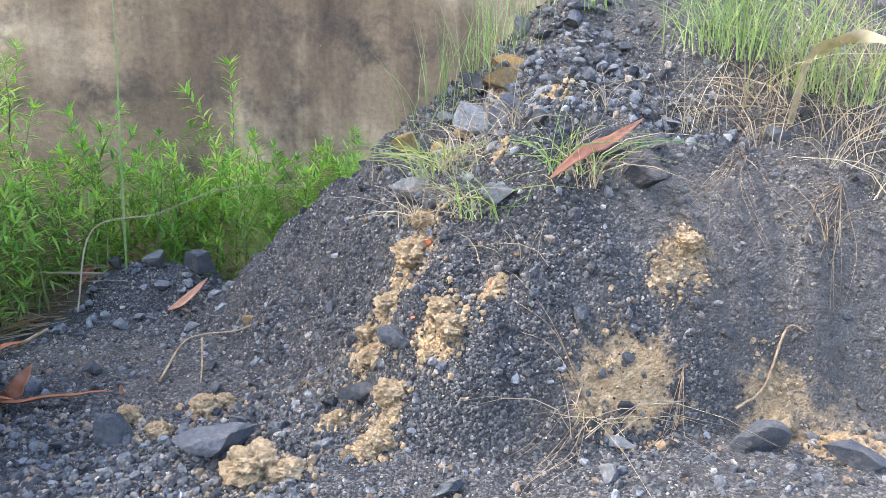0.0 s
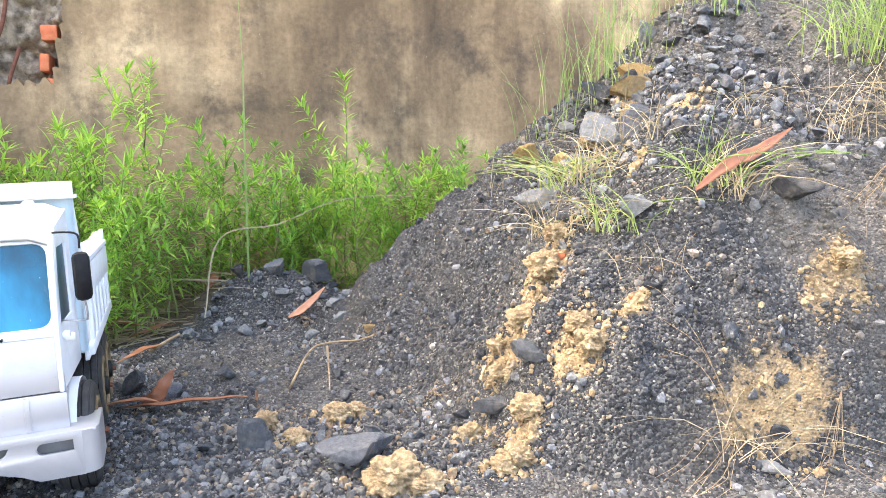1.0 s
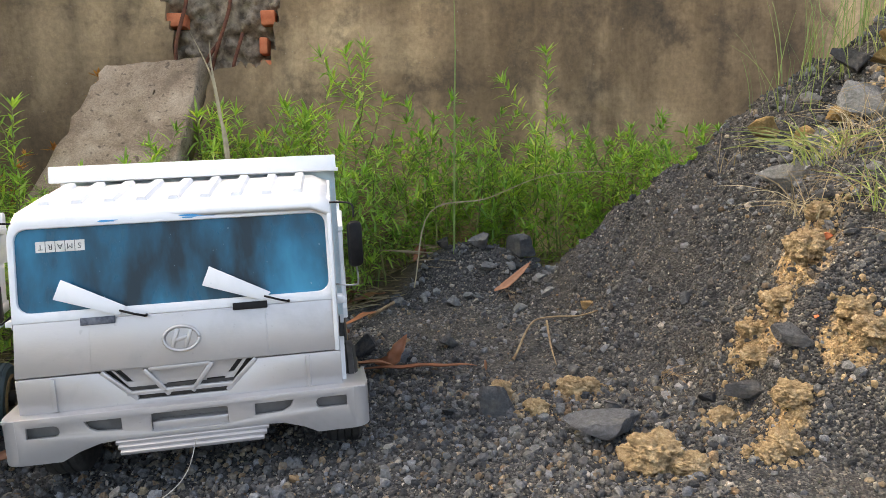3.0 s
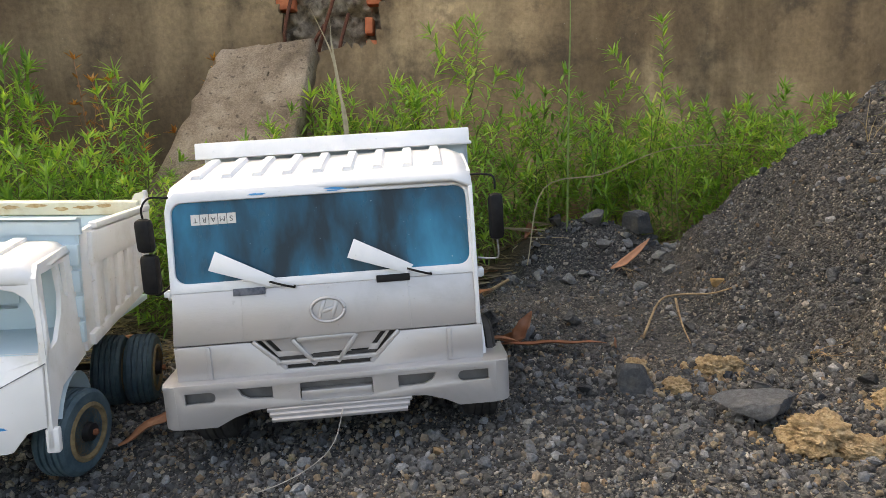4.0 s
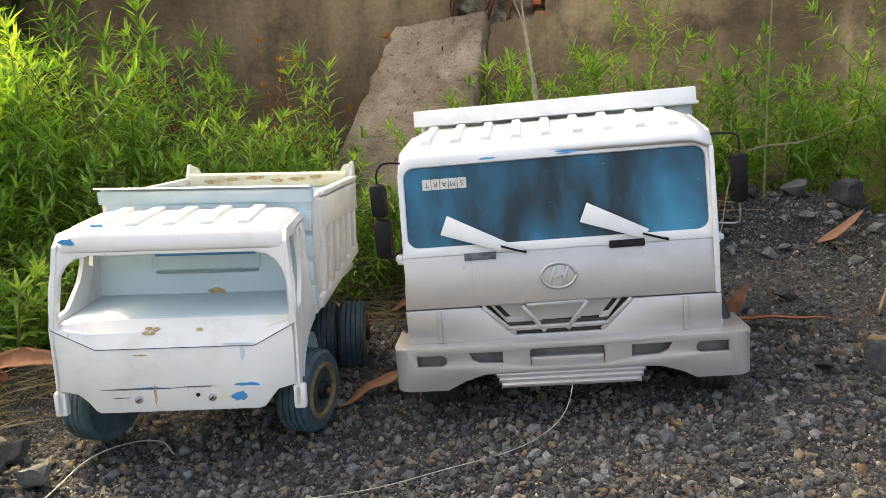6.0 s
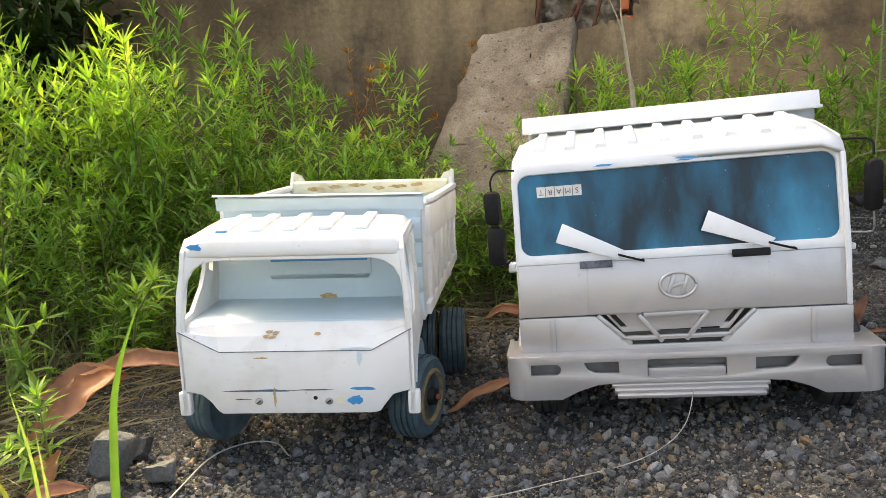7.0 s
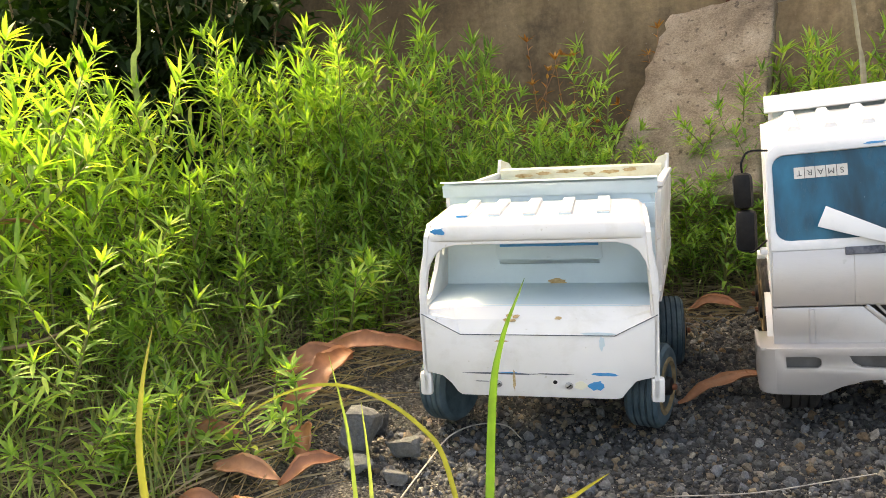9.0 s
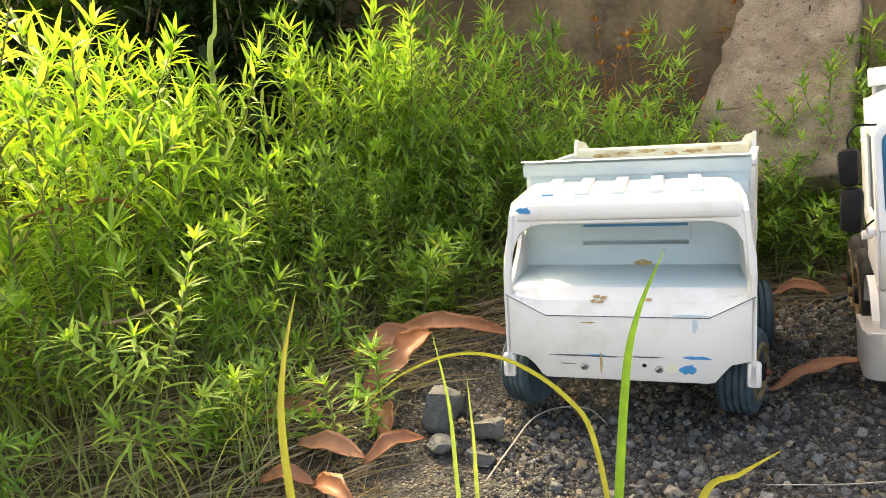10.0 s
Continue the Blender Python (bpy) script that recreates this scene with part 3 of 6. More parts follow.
def truck_bed(parent, m, w, y1, zf, side_front, side_rear, top, lip, mat_out, mat_in, posts, inset=0.0):
    """An open tipper bed: floor, front board with its lip, two ribbed sides, tailgate and rear posts."""
    bed = part("bed", box("floor_board", (w - 0.006, y1 - 0.01, 0.006), mat_in, pose(0, y1 / 2, zf), 0), parent, "", m)
    part("front_board", plate("front_board", [(-w / 2, zf), (w / 2, zf), (w / 2, lip - 0.004), (-w / 2, lip - 0.004)], [], 0.004, mat_in, pose(0, 0, 0), 0), bed)
    for s in (-1, 1):
        x = s * w / 2
        sd = plate("side_board", [(0, side_front), (y1, side_rear), (y1, top), (0.03, top), (0.0, lip - 0.004)], [], 0.004, mat_out,
                   pose(x, 0, 0, 0, 0, 90), 0.0006)
        part("side_board", sd, bed)
        n = 6
        for k in range(n):
            yy = 0.028 + (y1 - 0.045) * k / (n - 1)
            lo = side_front + (side_rear - side_front) * yy / y1 + 0.006
            part("side_rib", box("side_rib", (0.005, 0.012, top - 0.034 - lo), mat_out, pose(x + s * 0.0015, yy, (top - 0.034 + lo) / 2), 0.001), bed)
        part("side_band", box("side_band", (0.0052, y1 - 0.02, 0.032), mat_out, pose(x + s * 0.0016, y1 / 2 + 0.008, top - 0.021), 0.001), bed)
        rise = math.degrees(math.atan2(side_rear - side_front, y1))
        part("side_sill", box("side_sill", (0.0056, y1 - 0.012, 0.012), mat_out, pose(x + s * 0.0018, y1 / 2, (side_front + side_rear) / 2 + 0.009, rise, 0, 0), 0.001), bed)
        part("top_rail", box("top_rail", (0.008, y1 - 0.03, 0.006), mat_out, pose(x + s * 0.001, y1 / 2 + 0.015, top), 0.0015), bed)
        if posts:
            part("rear_post", plate("rear_post", [(-0.008, top - 0.03), (0.006, top - 0.03), (0.006, top + posts * 0.8), (0.003, top + posts), (-0.002, top + posts), (-0.010, top + 0.002)], [], 0.004, mat_out,
                                    pose(x + (inset if s < 0 else 0.002), y1, 0, 0, 0, 90), 0.0008), bed)
            part("post_brace", plate("post_brace", [(0, top - 0.012), (0, top + posts * 0.95), (-s * 0.009, top + posts * 0.8), (-s * 0.014, top + posts * 0.3), (-s * 0.03, top - 0.002), (-s * 0.03, top - 0.012)], [], 0.005, CREAM,
                                     pose(x + (inset if s < 0 else 0.0), y1 - 0.006, 0), 0.001), bed, "yellowed corner bracket")
    part("tailgate", box("tailgate", (w - 0.004, 0.005, top - side_rear - 0.01), mat_in, pose(0, y1 - 0.006, (top + side_rear) / 2 - 0.004), 0.0012), bed, "yellowed edge")
    return bed


def big_truck():
    T = new("toy_dump_truck")
    T.matrix_basis = pose(-0.5535, 0.463, 0.0, 0, -1.6, 29)
    skew = Matrix(((1, 0.075, 0, -0.001), (0, 1, 0, 0), (0, 0, 1, 0), (0, 0, 0, 1)))
    tagged(T, "large white and silver handmade toy dump truck with blue windscreen", "toy truck", "toy dump trucks")
    # bumper: front plate with lamp openings, rounded ends
    outer = [(-0.134, 0.0395), (-0.102, 0.0395), (-0.088, 0.047), (-0.072, 0.0525), (-0.058, 0.0535), (0.058, 0.0535), (0.074, 0.0525), (0.09, 0.047), (0.102, 0.0405), (0.134, 0.0405),
             (0.134, 0.080), (-0.134, 0.080)]
    holes = [rounded(-0.1265, 0.0625, -0.1015, 0.0725, 0.0045, 3, (0, 1, 1, 0)), [(-0.083, 0.0735), (-0.0545, 0.0735), (-0.0545, 0.0625), (-0.074, 0.0635), (-0.080, 0.067)],
             rounded(-0.032, 0.0575, 0.029, 0.0745, 0.002, 2), [(0.0505, 0.0735), (0.083, 0.0735), (0.0795, 0.067), (0.073, 0.0635), (0.0505, 0.0625)],
             rounded(0.1015, 0.063, 0.1275, 0.073, 0.0045, 3, (1, 0, 0, 1))]
    bump_ob = part("bumper", plate("bumper", outer, holes, 0.0035, SILVER, None, 0.0006), T, "silver bumper with lamp openings", pose(0.0045, 0, 0) @ Matrix.Diagonal((1.065, 1, 1, 1)))
    for s in (-1, 1):
        path = [(s * 0.1335, 0.0)] + [(s * (0.134 + 0.0125 * math.sin(radians(a))), 0.0125 - 0.0125 * math.cos(radians(a))) for a in (15, 35, 55, 75, 90)] + [(s * 0.1465, 0.055)]
        if s > 0:
            part("bumper_end", ribbon("bumper_end", path, 0.0405, 0.080, 0.0035, SILVER), bump_ob)
        else:
            part("bumper_end", ribbon("bumper_end", path[::-1], 0.0395, 0.080, 0.0035, SILVER), bump_ob)
    part("bumper_top", box("bumper_top", (0.289, 0.047, 0.003), SILVER, pose(0, 0.0255, 0.0786), 0.0006), bump_ob)
    part("lamp_backing", box("lamp_backing", (0.262, 0.003, 0.021), RECESSSHADE, pose(0, 0.0125, 0.066), 0), bump_ob, "grey backing, darkened for the shade in the openings")
    part("plate_ledge", box("plate_ledge", (0.060, 0.008, 0.0085), SILVER, pose(-0.0015, 0.0065, 0.0615), 0.0008), bump_ob)
    for k, (z, y, w) in enumerate(((0.0515, -0.001, 0.122), (0.0475, -0.003, 0.118), (0.0435, -0.005, 0.114))):
        part("bumper_step", box("bumper_step", (w, 0.006, 0.0036), SILVER, pose(0.0, y + 0.003, z, 20, 0, 0), 0.0008), bump_ob)
    # cab front
    lower = [(-0.138, 0.078), (0.138, 0.078), (0.138, 0.1115), (0.062, 0.1115), (0.035, 0.084), (-0.041, 0.084), (-0.071, 0.1115), (-0.138, 0.1115)]
    part("lower_panel", plate("lower_panel", lower, [], 0.004, SILVER, pose(0, 0.0125, 0), 0.0009), T)
    for x in (-0.1085, 0.1075):
        part("panel_rib", box("panel_rib", (0.0045, 0.003, 0.030), SILVER, pose(x, 0.0118, 0.0955), 0.001), T)
    part("grille_recess", box("grille_recess", (0.14, 0.004, 0.034), FRAMEBLACK, pose(-0.004, 0.0215, 0.097), 0), T, "dark grille opening")
    gr = part("grille", plate("grille", [(-0.063, 0.1135), (0.055, 0.1135), (0.033, 0.0845), (-0.039, 0.0845)],
                              [[(-0.0590, 0.1115), (-0.0535, 0.1115), (-0.0440, 0.1), (-0.0495, 0.1)], [(0.0505, 0.1115), (0.0455, 0.1115), (0.0365, 0.1005), (0.0415, 0.1005)],
                               [(-0.041, 0.0945), (-0.024, 0.0955), (-0.0225, 0.0925), (-0.040, 0.0918)], [(-0.017, 0.096), (0.012, 0.0965), (0.010, 0.0938), (-0.0155, 0.0932)],
                               [(0.017, 0.0968), (0.034, 0.097), (0.0325, 0.0943), (0.0185, 0.0942)]], 0.0025, SILVER, pose(0, 0.0155, 0), 0.0005), T)
    for a, b in (((-0.069, 0.112), (-0.041, 0.0845)), ((0.062, 0.112), (0.035, 0.0845)), ((-0.034, 0.111), (-0.0145, 0.086)), ((0.024, 0.112), (0.005, 0.087)),
                 ((-0.030, 0.1105), (0.022, 0.1115)), ((-0.050, 0.090), (0.043, 0.0905))):
        v = Vector((b[0] - a[0], 0, b[1] - a[1]))
        ang = math.degrees(math.atan2(v.z, v.x))
        part("grille_bar", box("grille_bar", (v.length, 0.0035, 0.0042), SILVER, pose((a[0] + b[0]) / 2, 0.0135, (a[1] + b[1]) / 2, 0, -ang, 0), 0.001), gr)
    lean = pose(0, 0.0125, 0.1125, -7.5, 0, 0)
    part("upper_panel", plate("upper_panel", [(-0.138, 0), (0.138, 0), (0.1355, 0.047), (-0.1355, 0.047)], [], 0.004, SILVER, lean, 0.001), T, "silver-grey front panel")
    part("center_panel", plate("center_panel", [(-0.0765, 0.001), (0.074, 0.001), (0.073, 0.0455), (-0.075, 0.0455)], [], 0.0014, SILVER, lean @ pose(0, -0.0012, 0), 0.0005), T)
    # windscreen frame and windscreen
    wl = pose(0, 0.0185, 0.159, -11, 0, 0)
    frame_out = [(-0.1365, 0), (0.1365, 0), (0.137, 0.074), (0.1345, 0.084), (0.128, 0.0905), (-0.128, 0.0905), (-0.1345, 0.084), (-0.137, 0.074)]
    part("windscreen_frame", plate("windscreen_frame", frame_out, [rounded(-0.1315, 0.0085, 0.1315, 0.0805, 0.010, 5)], 0.006, WHITE, wl, 0.0012), T, "white windscreen surround")
    part("windscreen", plate("windscreen", [(-0.133, 0.006), (0.133, 0.006), (0.133, 0.083), (-0.133, 0.083)], [], 0.002, WINDSCREEN, wl @ pose(0, 0.0035, 0), 0), T, "blue painted windscreen with dark smears")
    for x0, x1, z, mt in ((-0.0815, -0.0535, -0.002, SILVER), (0.0455, 0.0755, 0.0005, BLACK)):
        part("vent_slot", box("vent_slot", (x1 - x0, 0.004, 0.0065), DARKPAINT if mt is SILVER else BLACK, wl @ pose((x0 + x1) / 2, -0.0008, z), 0.0006), T)
    for ox, oz in ((0.0035, 0.0), (0.1255, 0.0025)):
        wp = part("wiper", plate("wiper", [(-0.0975 + ox, 0.0355 + oz), (-0.1045 + ox, 0.0190 + oz), (-0.053 + ox, 0.0015 + oz), (-0.046 + ox, 0.0085 + oz)], [], 0.0014, WHITE, wl @ pose(0, -0.006, 0, 0, 0, 0), 0.0004), T, "white sheet wiper blade")
        part("wiper_arm", tube("wiper_arm", [wl @ Vector(p) for p in ((-0.052 + ox, -0.0055, 0.0055 + oz), (-0.040 + ox, -0.006, 0.0015 + oz), (-0.0305 + ox, -0.004, -0.0012 + oz), (-0.031 + ox, 0.0, -0.0002 + oz))], 0.0011, 0.0011, BLACK), wp)
    # sticker, stuck on upside down
    st = part("sticker", plate("sticker", [(-0.115, 0.0600), (-0.0755, 0.0600), (-0.0755, 0.0695), (-0.115, 0.0695)], [], 0.0004, PAPER, wl @ pose(0, 0.0028, 0), 0), T, "paper sticker with five letters")
    for k, ch in enumerate("SMART"):
        cu = bpy.data.curves.new("letter", "FONT")
        cu.body, cu.size, cu.align_x, cu.align_y, cu.extrude = ch, 0.0068, "CENTER", "CENTER", 0.0001
        tmp = bpy.data.objects.new("letter", cu)
        scene.collection.objects.link(tmp)
        bpy.context.view_layer.update()
        d = bpy.data.meshes.new_from_object(tmp.evaluated_get(bpy.context.evaluated_depsgraph_get()))
        bpy.data.objects.remove(tmp)
        d.materials.clear()
        d.materials.append(INK)
        part("letter", d, st, "", wl @ pose(-0.0795 - 0.0079 * k, 0.0026, 0.06475, 90, 0, 0) @ pose(0, 0, 0, 0, 0, 180))
        if k:
            part("divider", box("divider", (0.0005, 0.0003, 0.0095), INK, wl @ pose(-0.0755 - 0.0079 * k, 0.0027, 0.06475), 0), st)
    for x, z, ln, w, tilt in ((-0.055, 0.0795, 0.016, 0.0022, 2), (0.022, 0.0800, 0.03, 0.0022, -1), (0.047, 0.0815, 0.014, 0.0025, 3), (0.075, 0.0818, 0.02, 0.0016, -2), (0.012, 0.0785, 0.012, 0.0012, 0)):
        out = jagged(0, 0, ln / 2, w / 2, 14, 0.7, int(x * 1000) + 99)
        part("paint_smear", plate("paint_smear", out, [], 0.0004, BLUEPAINT, wl @ pose(x, -0.0004, z + 0.0045, 0, -tilt, 0), 0), T, "streak of blue paint")
    # emblem
    em = part("emblem", loft("emblem", [[lean @ Vector(((0.0150 + 0.0014 * math.cos(b)) * math.cos(a), -0.0028 + 0.0014 * math.sin(b), 0.0235 + (0.0108 + 0.0014 * math.cos(b)) * math.sin(a))) for b in (2 * math.pi * j / 8 for j in range(8))] for a in (2 * math.pi * k / 40 for k in range(41))], SILVER, closed=True), T, "raised oval emblem")
    for x, tilt, ln, w in ((-0.0058, 20, 0.0190, 0.0036), (0.0058, 20, 0.0190, 0.0036), (0, 72, 0.0110, 0.0034)):
        part("emblem_bar", box("emblem_bar", (w, 0.0022, ln), SILVER, lean @ pose(x, -0.0022, 0.0235, 0, tilt, 0), 0.0008), em)
    # sides, back and roof of the cab
    for s in (-1, 1):
        side = [(0.016, 0.112), (0.125, 0.112), (0.125, 0.262), (0.050, 0.2505), (0.034, 0.236), (0.019, 0.16)]
        win = [(0.036, 0.165), (0.100, 0.165), (0.100, 0.232), (0.050, 0.232)]
        sd = part("cab_side", plate("cab_side", side, [win], 0.004, WHITE, pose(s * 0.1375 - (0.004 if s > 0 else 0) + 0.004, 0, 0, 0, 0, 90), 0.001), T, "", skew)
        part("side_window", plate("side_window", [(0.034, 0.163), (0.102, 0.163), (0.102, 0.234), (0.048, 0.234)], [], 0.0015, WINDSCREEN, pose(s * 0.1345 + 0.0007, 0, 0, 0, 0, 90), 0), sd)
        arch = [(0.014, 0.080), (0.020, 0.080), (0.024, 0.1), (0.034, 0.111), (0.014, 0.111)]
        part("lower_side", plate("lower_side", arch, [], 0.004, SILVER, pose(s * 0.1375 - (0.004 if s > 0 else 0) + 0.004, 0, 0, 0, 0, 90), 0.0006), T)
        mudguard = [[(s * x, 0.075 + 0.056 * math.cos(a), 0.05 + 0.056 * math.sin(a)) for a in (radians(20 + 14 * k) for k in range(11))] for x in (0.104, 0.142)]
        part("mudguard", loft("mudguard", mudguard, WHITE), T, "", skew)
        part("door_handle", box("door_handle", (0.006, 0.012, 0.005), WHITE, pose(s * 0.141, 0.03, 0.158), 0.001), T)
        part("latch_knob", lathe("latch_knob", [(0, 0.004), (0.006, 0.004), (0.008, 0.003)], WHITE, 12), T, "", pose(s * 0.138 if s > 0 else -0.146, 0.045, 0.152))
    part("cab_back", plate("cab_back", [(-0.137, 0.112), (0.137, 0.112), (0.137, 0.25), (-0.137, 0.25)], [], 0.004, WHITE, pose(0, 0.121, 0), 0), T, "", skew)
    part("cab_floor", box("cab_floor", (0.27, 0.1, 0.004), FRAMEBLACK, pose(0, 0.07, 0.112), 0), T)
    prof = [(0.0350, 0.2455), (0.0380, 0.2505), (0.044, 0.2545), (0.056, 0.2578), (0.09, 0.2632), (0.126, 0.268)]
    rows = []
    for k in range(17):
        x = -0.1365 + 0.273 * k / 16
        e = min(abs(x + 0.1365), abs(x - 0.1365))
        drop = 0.007 * max(0, 1 - e / 0.014) ** 2
        rows.append([(x, y, z - drop) for y, z in prof] + [(x, y, z - drop - 0.004) for y, z in prof[::-1]])
    roof = part("roof", loft("roof", rows, WHITE, closed=True), T, "white ribbed cab roof", skew)
    for k in range(9):
        x = -0.112 + 0.0275 * k
        rib = [[(x + dx, y, z) for dx, z in ((-0.006, zz), (-0.004, zz + 0.0040), (0.003, zz + 0.0040), (0.005, zz))] for y, zz in ((0.050, 0.2558), (0.058, 0.2580), (0.09, 0.2630), (0.122, 0.2672))]
        part("roof_rib", loft("roof_rib", rib, WHITE, closed=True, smooth_faces=False), roof)
    # mirrors on wire arms
    def mirror(x, y, z0, z1, w):
        mi = part("mirror", box("mirror", (w, 0.011, z1 - z0), BLACK, pose(x, y, (z0 + z1) / 2, 0, random.uniform(-3, 3), 12 if x > 0 else -12), 0.005), T, "black wing mirror")
        return mi
    mr = mirror(0.158, 0.028, 0.186, 0.229, 0.014)
    part("mirror_arm", tube("mirror_arm", spline([(0.134, 0.04, 0.246), (0.150, 0.034, 0.246), (0.1575, 0.03, 0.243), (0.158, 0.028, 0.232)]), 0.001, 0.001, BLACK), mr)
    part("mirror_arm", tube("mirror_arm", spline([(0.158, 0.028, 0.190), (0.159, 0.029, 0.172), (0.155, 0.032, 0.168), (0.138, 0.036, 0.169)]), 0.0009, 0.0009, STEEL), mr)
    ml = mirror(-0.155, 0.030, 0.196, 0.227, 0.016)
    mirror(-0.154, 0.030, 0.158, 0.195, 0.017)
    part("mirror_arm", tube("mirror_arm", spline([(-0.134, 0.04, 0.243), (-0.149, 0.034, 0.244), (-0.155, 0.03, 0.236), (-0.155, 0.03, 0.226)]), 0.001, 0.001, BLACK), ml)
    part("mirror_arm", tube("mirror_arm", spline([(-0.154, 0.03, 0.160), (-0.150, 0.032, 0.157), (-0.138, 0.036, 0.166)]), 0.0009, 0.0009, BLACK), ml)
    # bed with its guard over the cab
    bed = truck_bed(T, pose(0.013, 0.140, 0, 0, 0, -2.5), 0.268, 0.20, 0.115, 0.105, 0.118, 0.205, 0.276, WHITE, PALEBLUE, 0.016)
    part("cab_guard", box("cab_guard", (0.278, 0.004, 0.0165), WHITE, pose(-0.003, -0.012, 0.2795, -14, 0, 1.3), 0.001), bed, "white board above the cab")
    part("guard_shelf", box("guard_shelf", (0.276, 0.016, 0.003), WHITE, pose(0, -0.004, 0.2725), 0.0005), bed)
    # chassis and wheels
    ch = part("chassis", box("chassis", (0.10, 0.32, 0.016), FRAMEBLACK, pose(0, 0.175, 0.088), 0.002), T)
    for y in (0.075, 0.225, 0.295):
        part("axle", lathe("axle", [(-0.11, 0.005), (0.11, 0.005)], FRAMEBLACK, 10), ch, "", pose(0, y, 0.05))
    part("step_box", box("step_box", (0.022, 0.05, 0.02), BLACK, pose(0.118, 0.155, 0.075), 0.002), T)
    for s in (-1, 1):
        for y, x in ((0.075, 0.137 if s > 0 else 0.118), (0.225, 0.126 + 0.008 * s), (0.295, 0.126 + 0.008 * s), (0.225, 0.09), (0.295, 0.09)):
            wheel(T, pose(s * x, y, 0.050, 0, 0, 0 if s > 0 else 180), 0.050, 0.034, RUBBER, RIMDIRT)
    return T


big_truck()


# ---- small dump truck ----
def small_truck():
    T = new("toy_dump_truck")
    T.matrix_basis = pose(-0.8293, 0.2628, 0.0, 0, 2.2, 36) @ Matrix.Diagonal((1.095, 1, 1, 1))
    tagged(T, "small worn white handmade toy dump truck without windscreen", "toy truck", "toy dump trucks")
    face = [(-0.063, 0.041), (0.062, 0.041), (0.067, 0.0425), (0.072, 0.050), (0.078, 0.058), (0.0945, 0.063), (0.0945, 0.118), (0.062, 0.0990), (-0.062, 0.0990), (-0.0945, 0.118), (-0.0945, 0.063), (-0.079, 0.059), (-0.072, 0.052), (-0.067, 0.044)]
    part("front_panel", plate("front_panel", face, [], 0.004, OLDWHITE, None, 0.0008), T, "scuffed white front panel")
    hood = [[(-0.0945, 0.0005, 0.118), (-0.062, 0.0005, 0.0990), (0.062, 0.0005, 0.0990), (0.0945, 0.0005, 0.118)], [(-0.0945, 0.006, 0.1195), (-0.066, 0.007, 0.111), (0.066, 0.007, 0.111), (0.0945, 0.006, 0.1195)],
            [(-0.0945, 0.014, 0.121), (-0.07, 0.016, 0.1205), (0.07, 0.016, 0.1205), (0.0945, 0.014, 0.121)], [(-0.0945, 0.018, 0.1215), (-0.07, 0.02, 0.1215), (0.07, 0.02, 0.1215), (0.0945, 0.018, 0.1215)]]
    part("hood", loft("hood", [[Vector(p) + Vector((0, 0, -dz)) for p in row] for dz, rw in ((0, hood), (0.004, hood[::-1])) for row in rw], OLDWHITE, False, False), T)
    part("dashboard", box("dashboard", (0.187, 0.076, 0.004), PALEBLUE, pose(0, 0.055, 0.1205, 2, 0, 0), 0.0006), T, "pale blue shelf behind the opening")
    # opening frame: two pillars and the header, leaning back
    fl = pose(0, 0.001, 0.1165, -9, 0, 0)
    arch = [(0.0890, 0), (0.0897, 0.018), (0.0888, 0.034), (0.0862, 0.046), (0.0815, 0.055), (0.0745, 0.0605), (0.064, 0.0632)]
    rim = [(0.0955, 0), (0.0960, 0.018), (0.0952, 0.036), (0.0930, 0.050), (0.0898, 0.062), (0.0850, 0.0715), (0.079, 0.0785)]
    op = [(-x, z) for x, z in arch] + arch[::-1] + rim + [(-x, z) for x, z in rim[::-1]]
    part("front_frame", plate("front_frame", op, [], 0.005, OLDWHITE, fl, 0.001), T)
    prof = [(0.0100, 0.1840), (0.0104, 0.1885), (0.0117, 0.1942), (0.0145, 0.1983), (0.0195, 0.2008), (0.035, 0.2028), (0.065, 0.2046), (0.094, 0.2055)]
    rows = []
    for k in range(25):
        f = -1 + 2 * k / 24
        row = []
        for y, z in prof:
            half = 0.0892 + 0.020 * max(y - 0.01, 0)
            e = half * (1 - abs(f))
            row.append((half * f, y + 0.003 * max(0, 1 - e / 0.012) ** 2, z - (0.010 if y > 0.012 else 0.004) * max(0, 1 - e / 0.012) ** 2))
        rows.append(row + [(x, y + 0.002, z - 0.0035) for x, y, z in row[::-1]])
    roof = part("roof", loft("roof", rows, OLDWHITE, closed=True), T, "white roof with five flat ribs")
    for k, x in enumerate((-0.060, -0.033, -0.004, 0.025, 0.055)):
        rib = [[(x + dx, y, z + dz) for dx, dz in ((-0.0058, -0.001), (-0.0050, 0.0030), (0.0045, 0.0030), (0.0054, -0.001))] for y, z in ((0.026, 0.2015), (0.028, 0.2021), (0.065, 0.2046), (0.096, 0.2056))]
        part("roof_rib", loft("roof_rib", rib, OLDWHITE, closed=True, smooth_faces=False), roof)
        part("rib_edge", box("rib_edge", (0.0095, 0.0012, 0.0016), BLUEPAINT if k == 0 else PALEBLUE, pose(x - 0.0003, 0.0258, 0.2023), 0.0003), roof)
    part("paint_smear", plate("paint_smear", jagged(-0.078, 0.1915, 0.006, 0.0030, 14, 0.7, 71), [], 0.0005, BLUEPAINT, pose(0, 0.0097, 0), 0), T, "streak of blue paint")
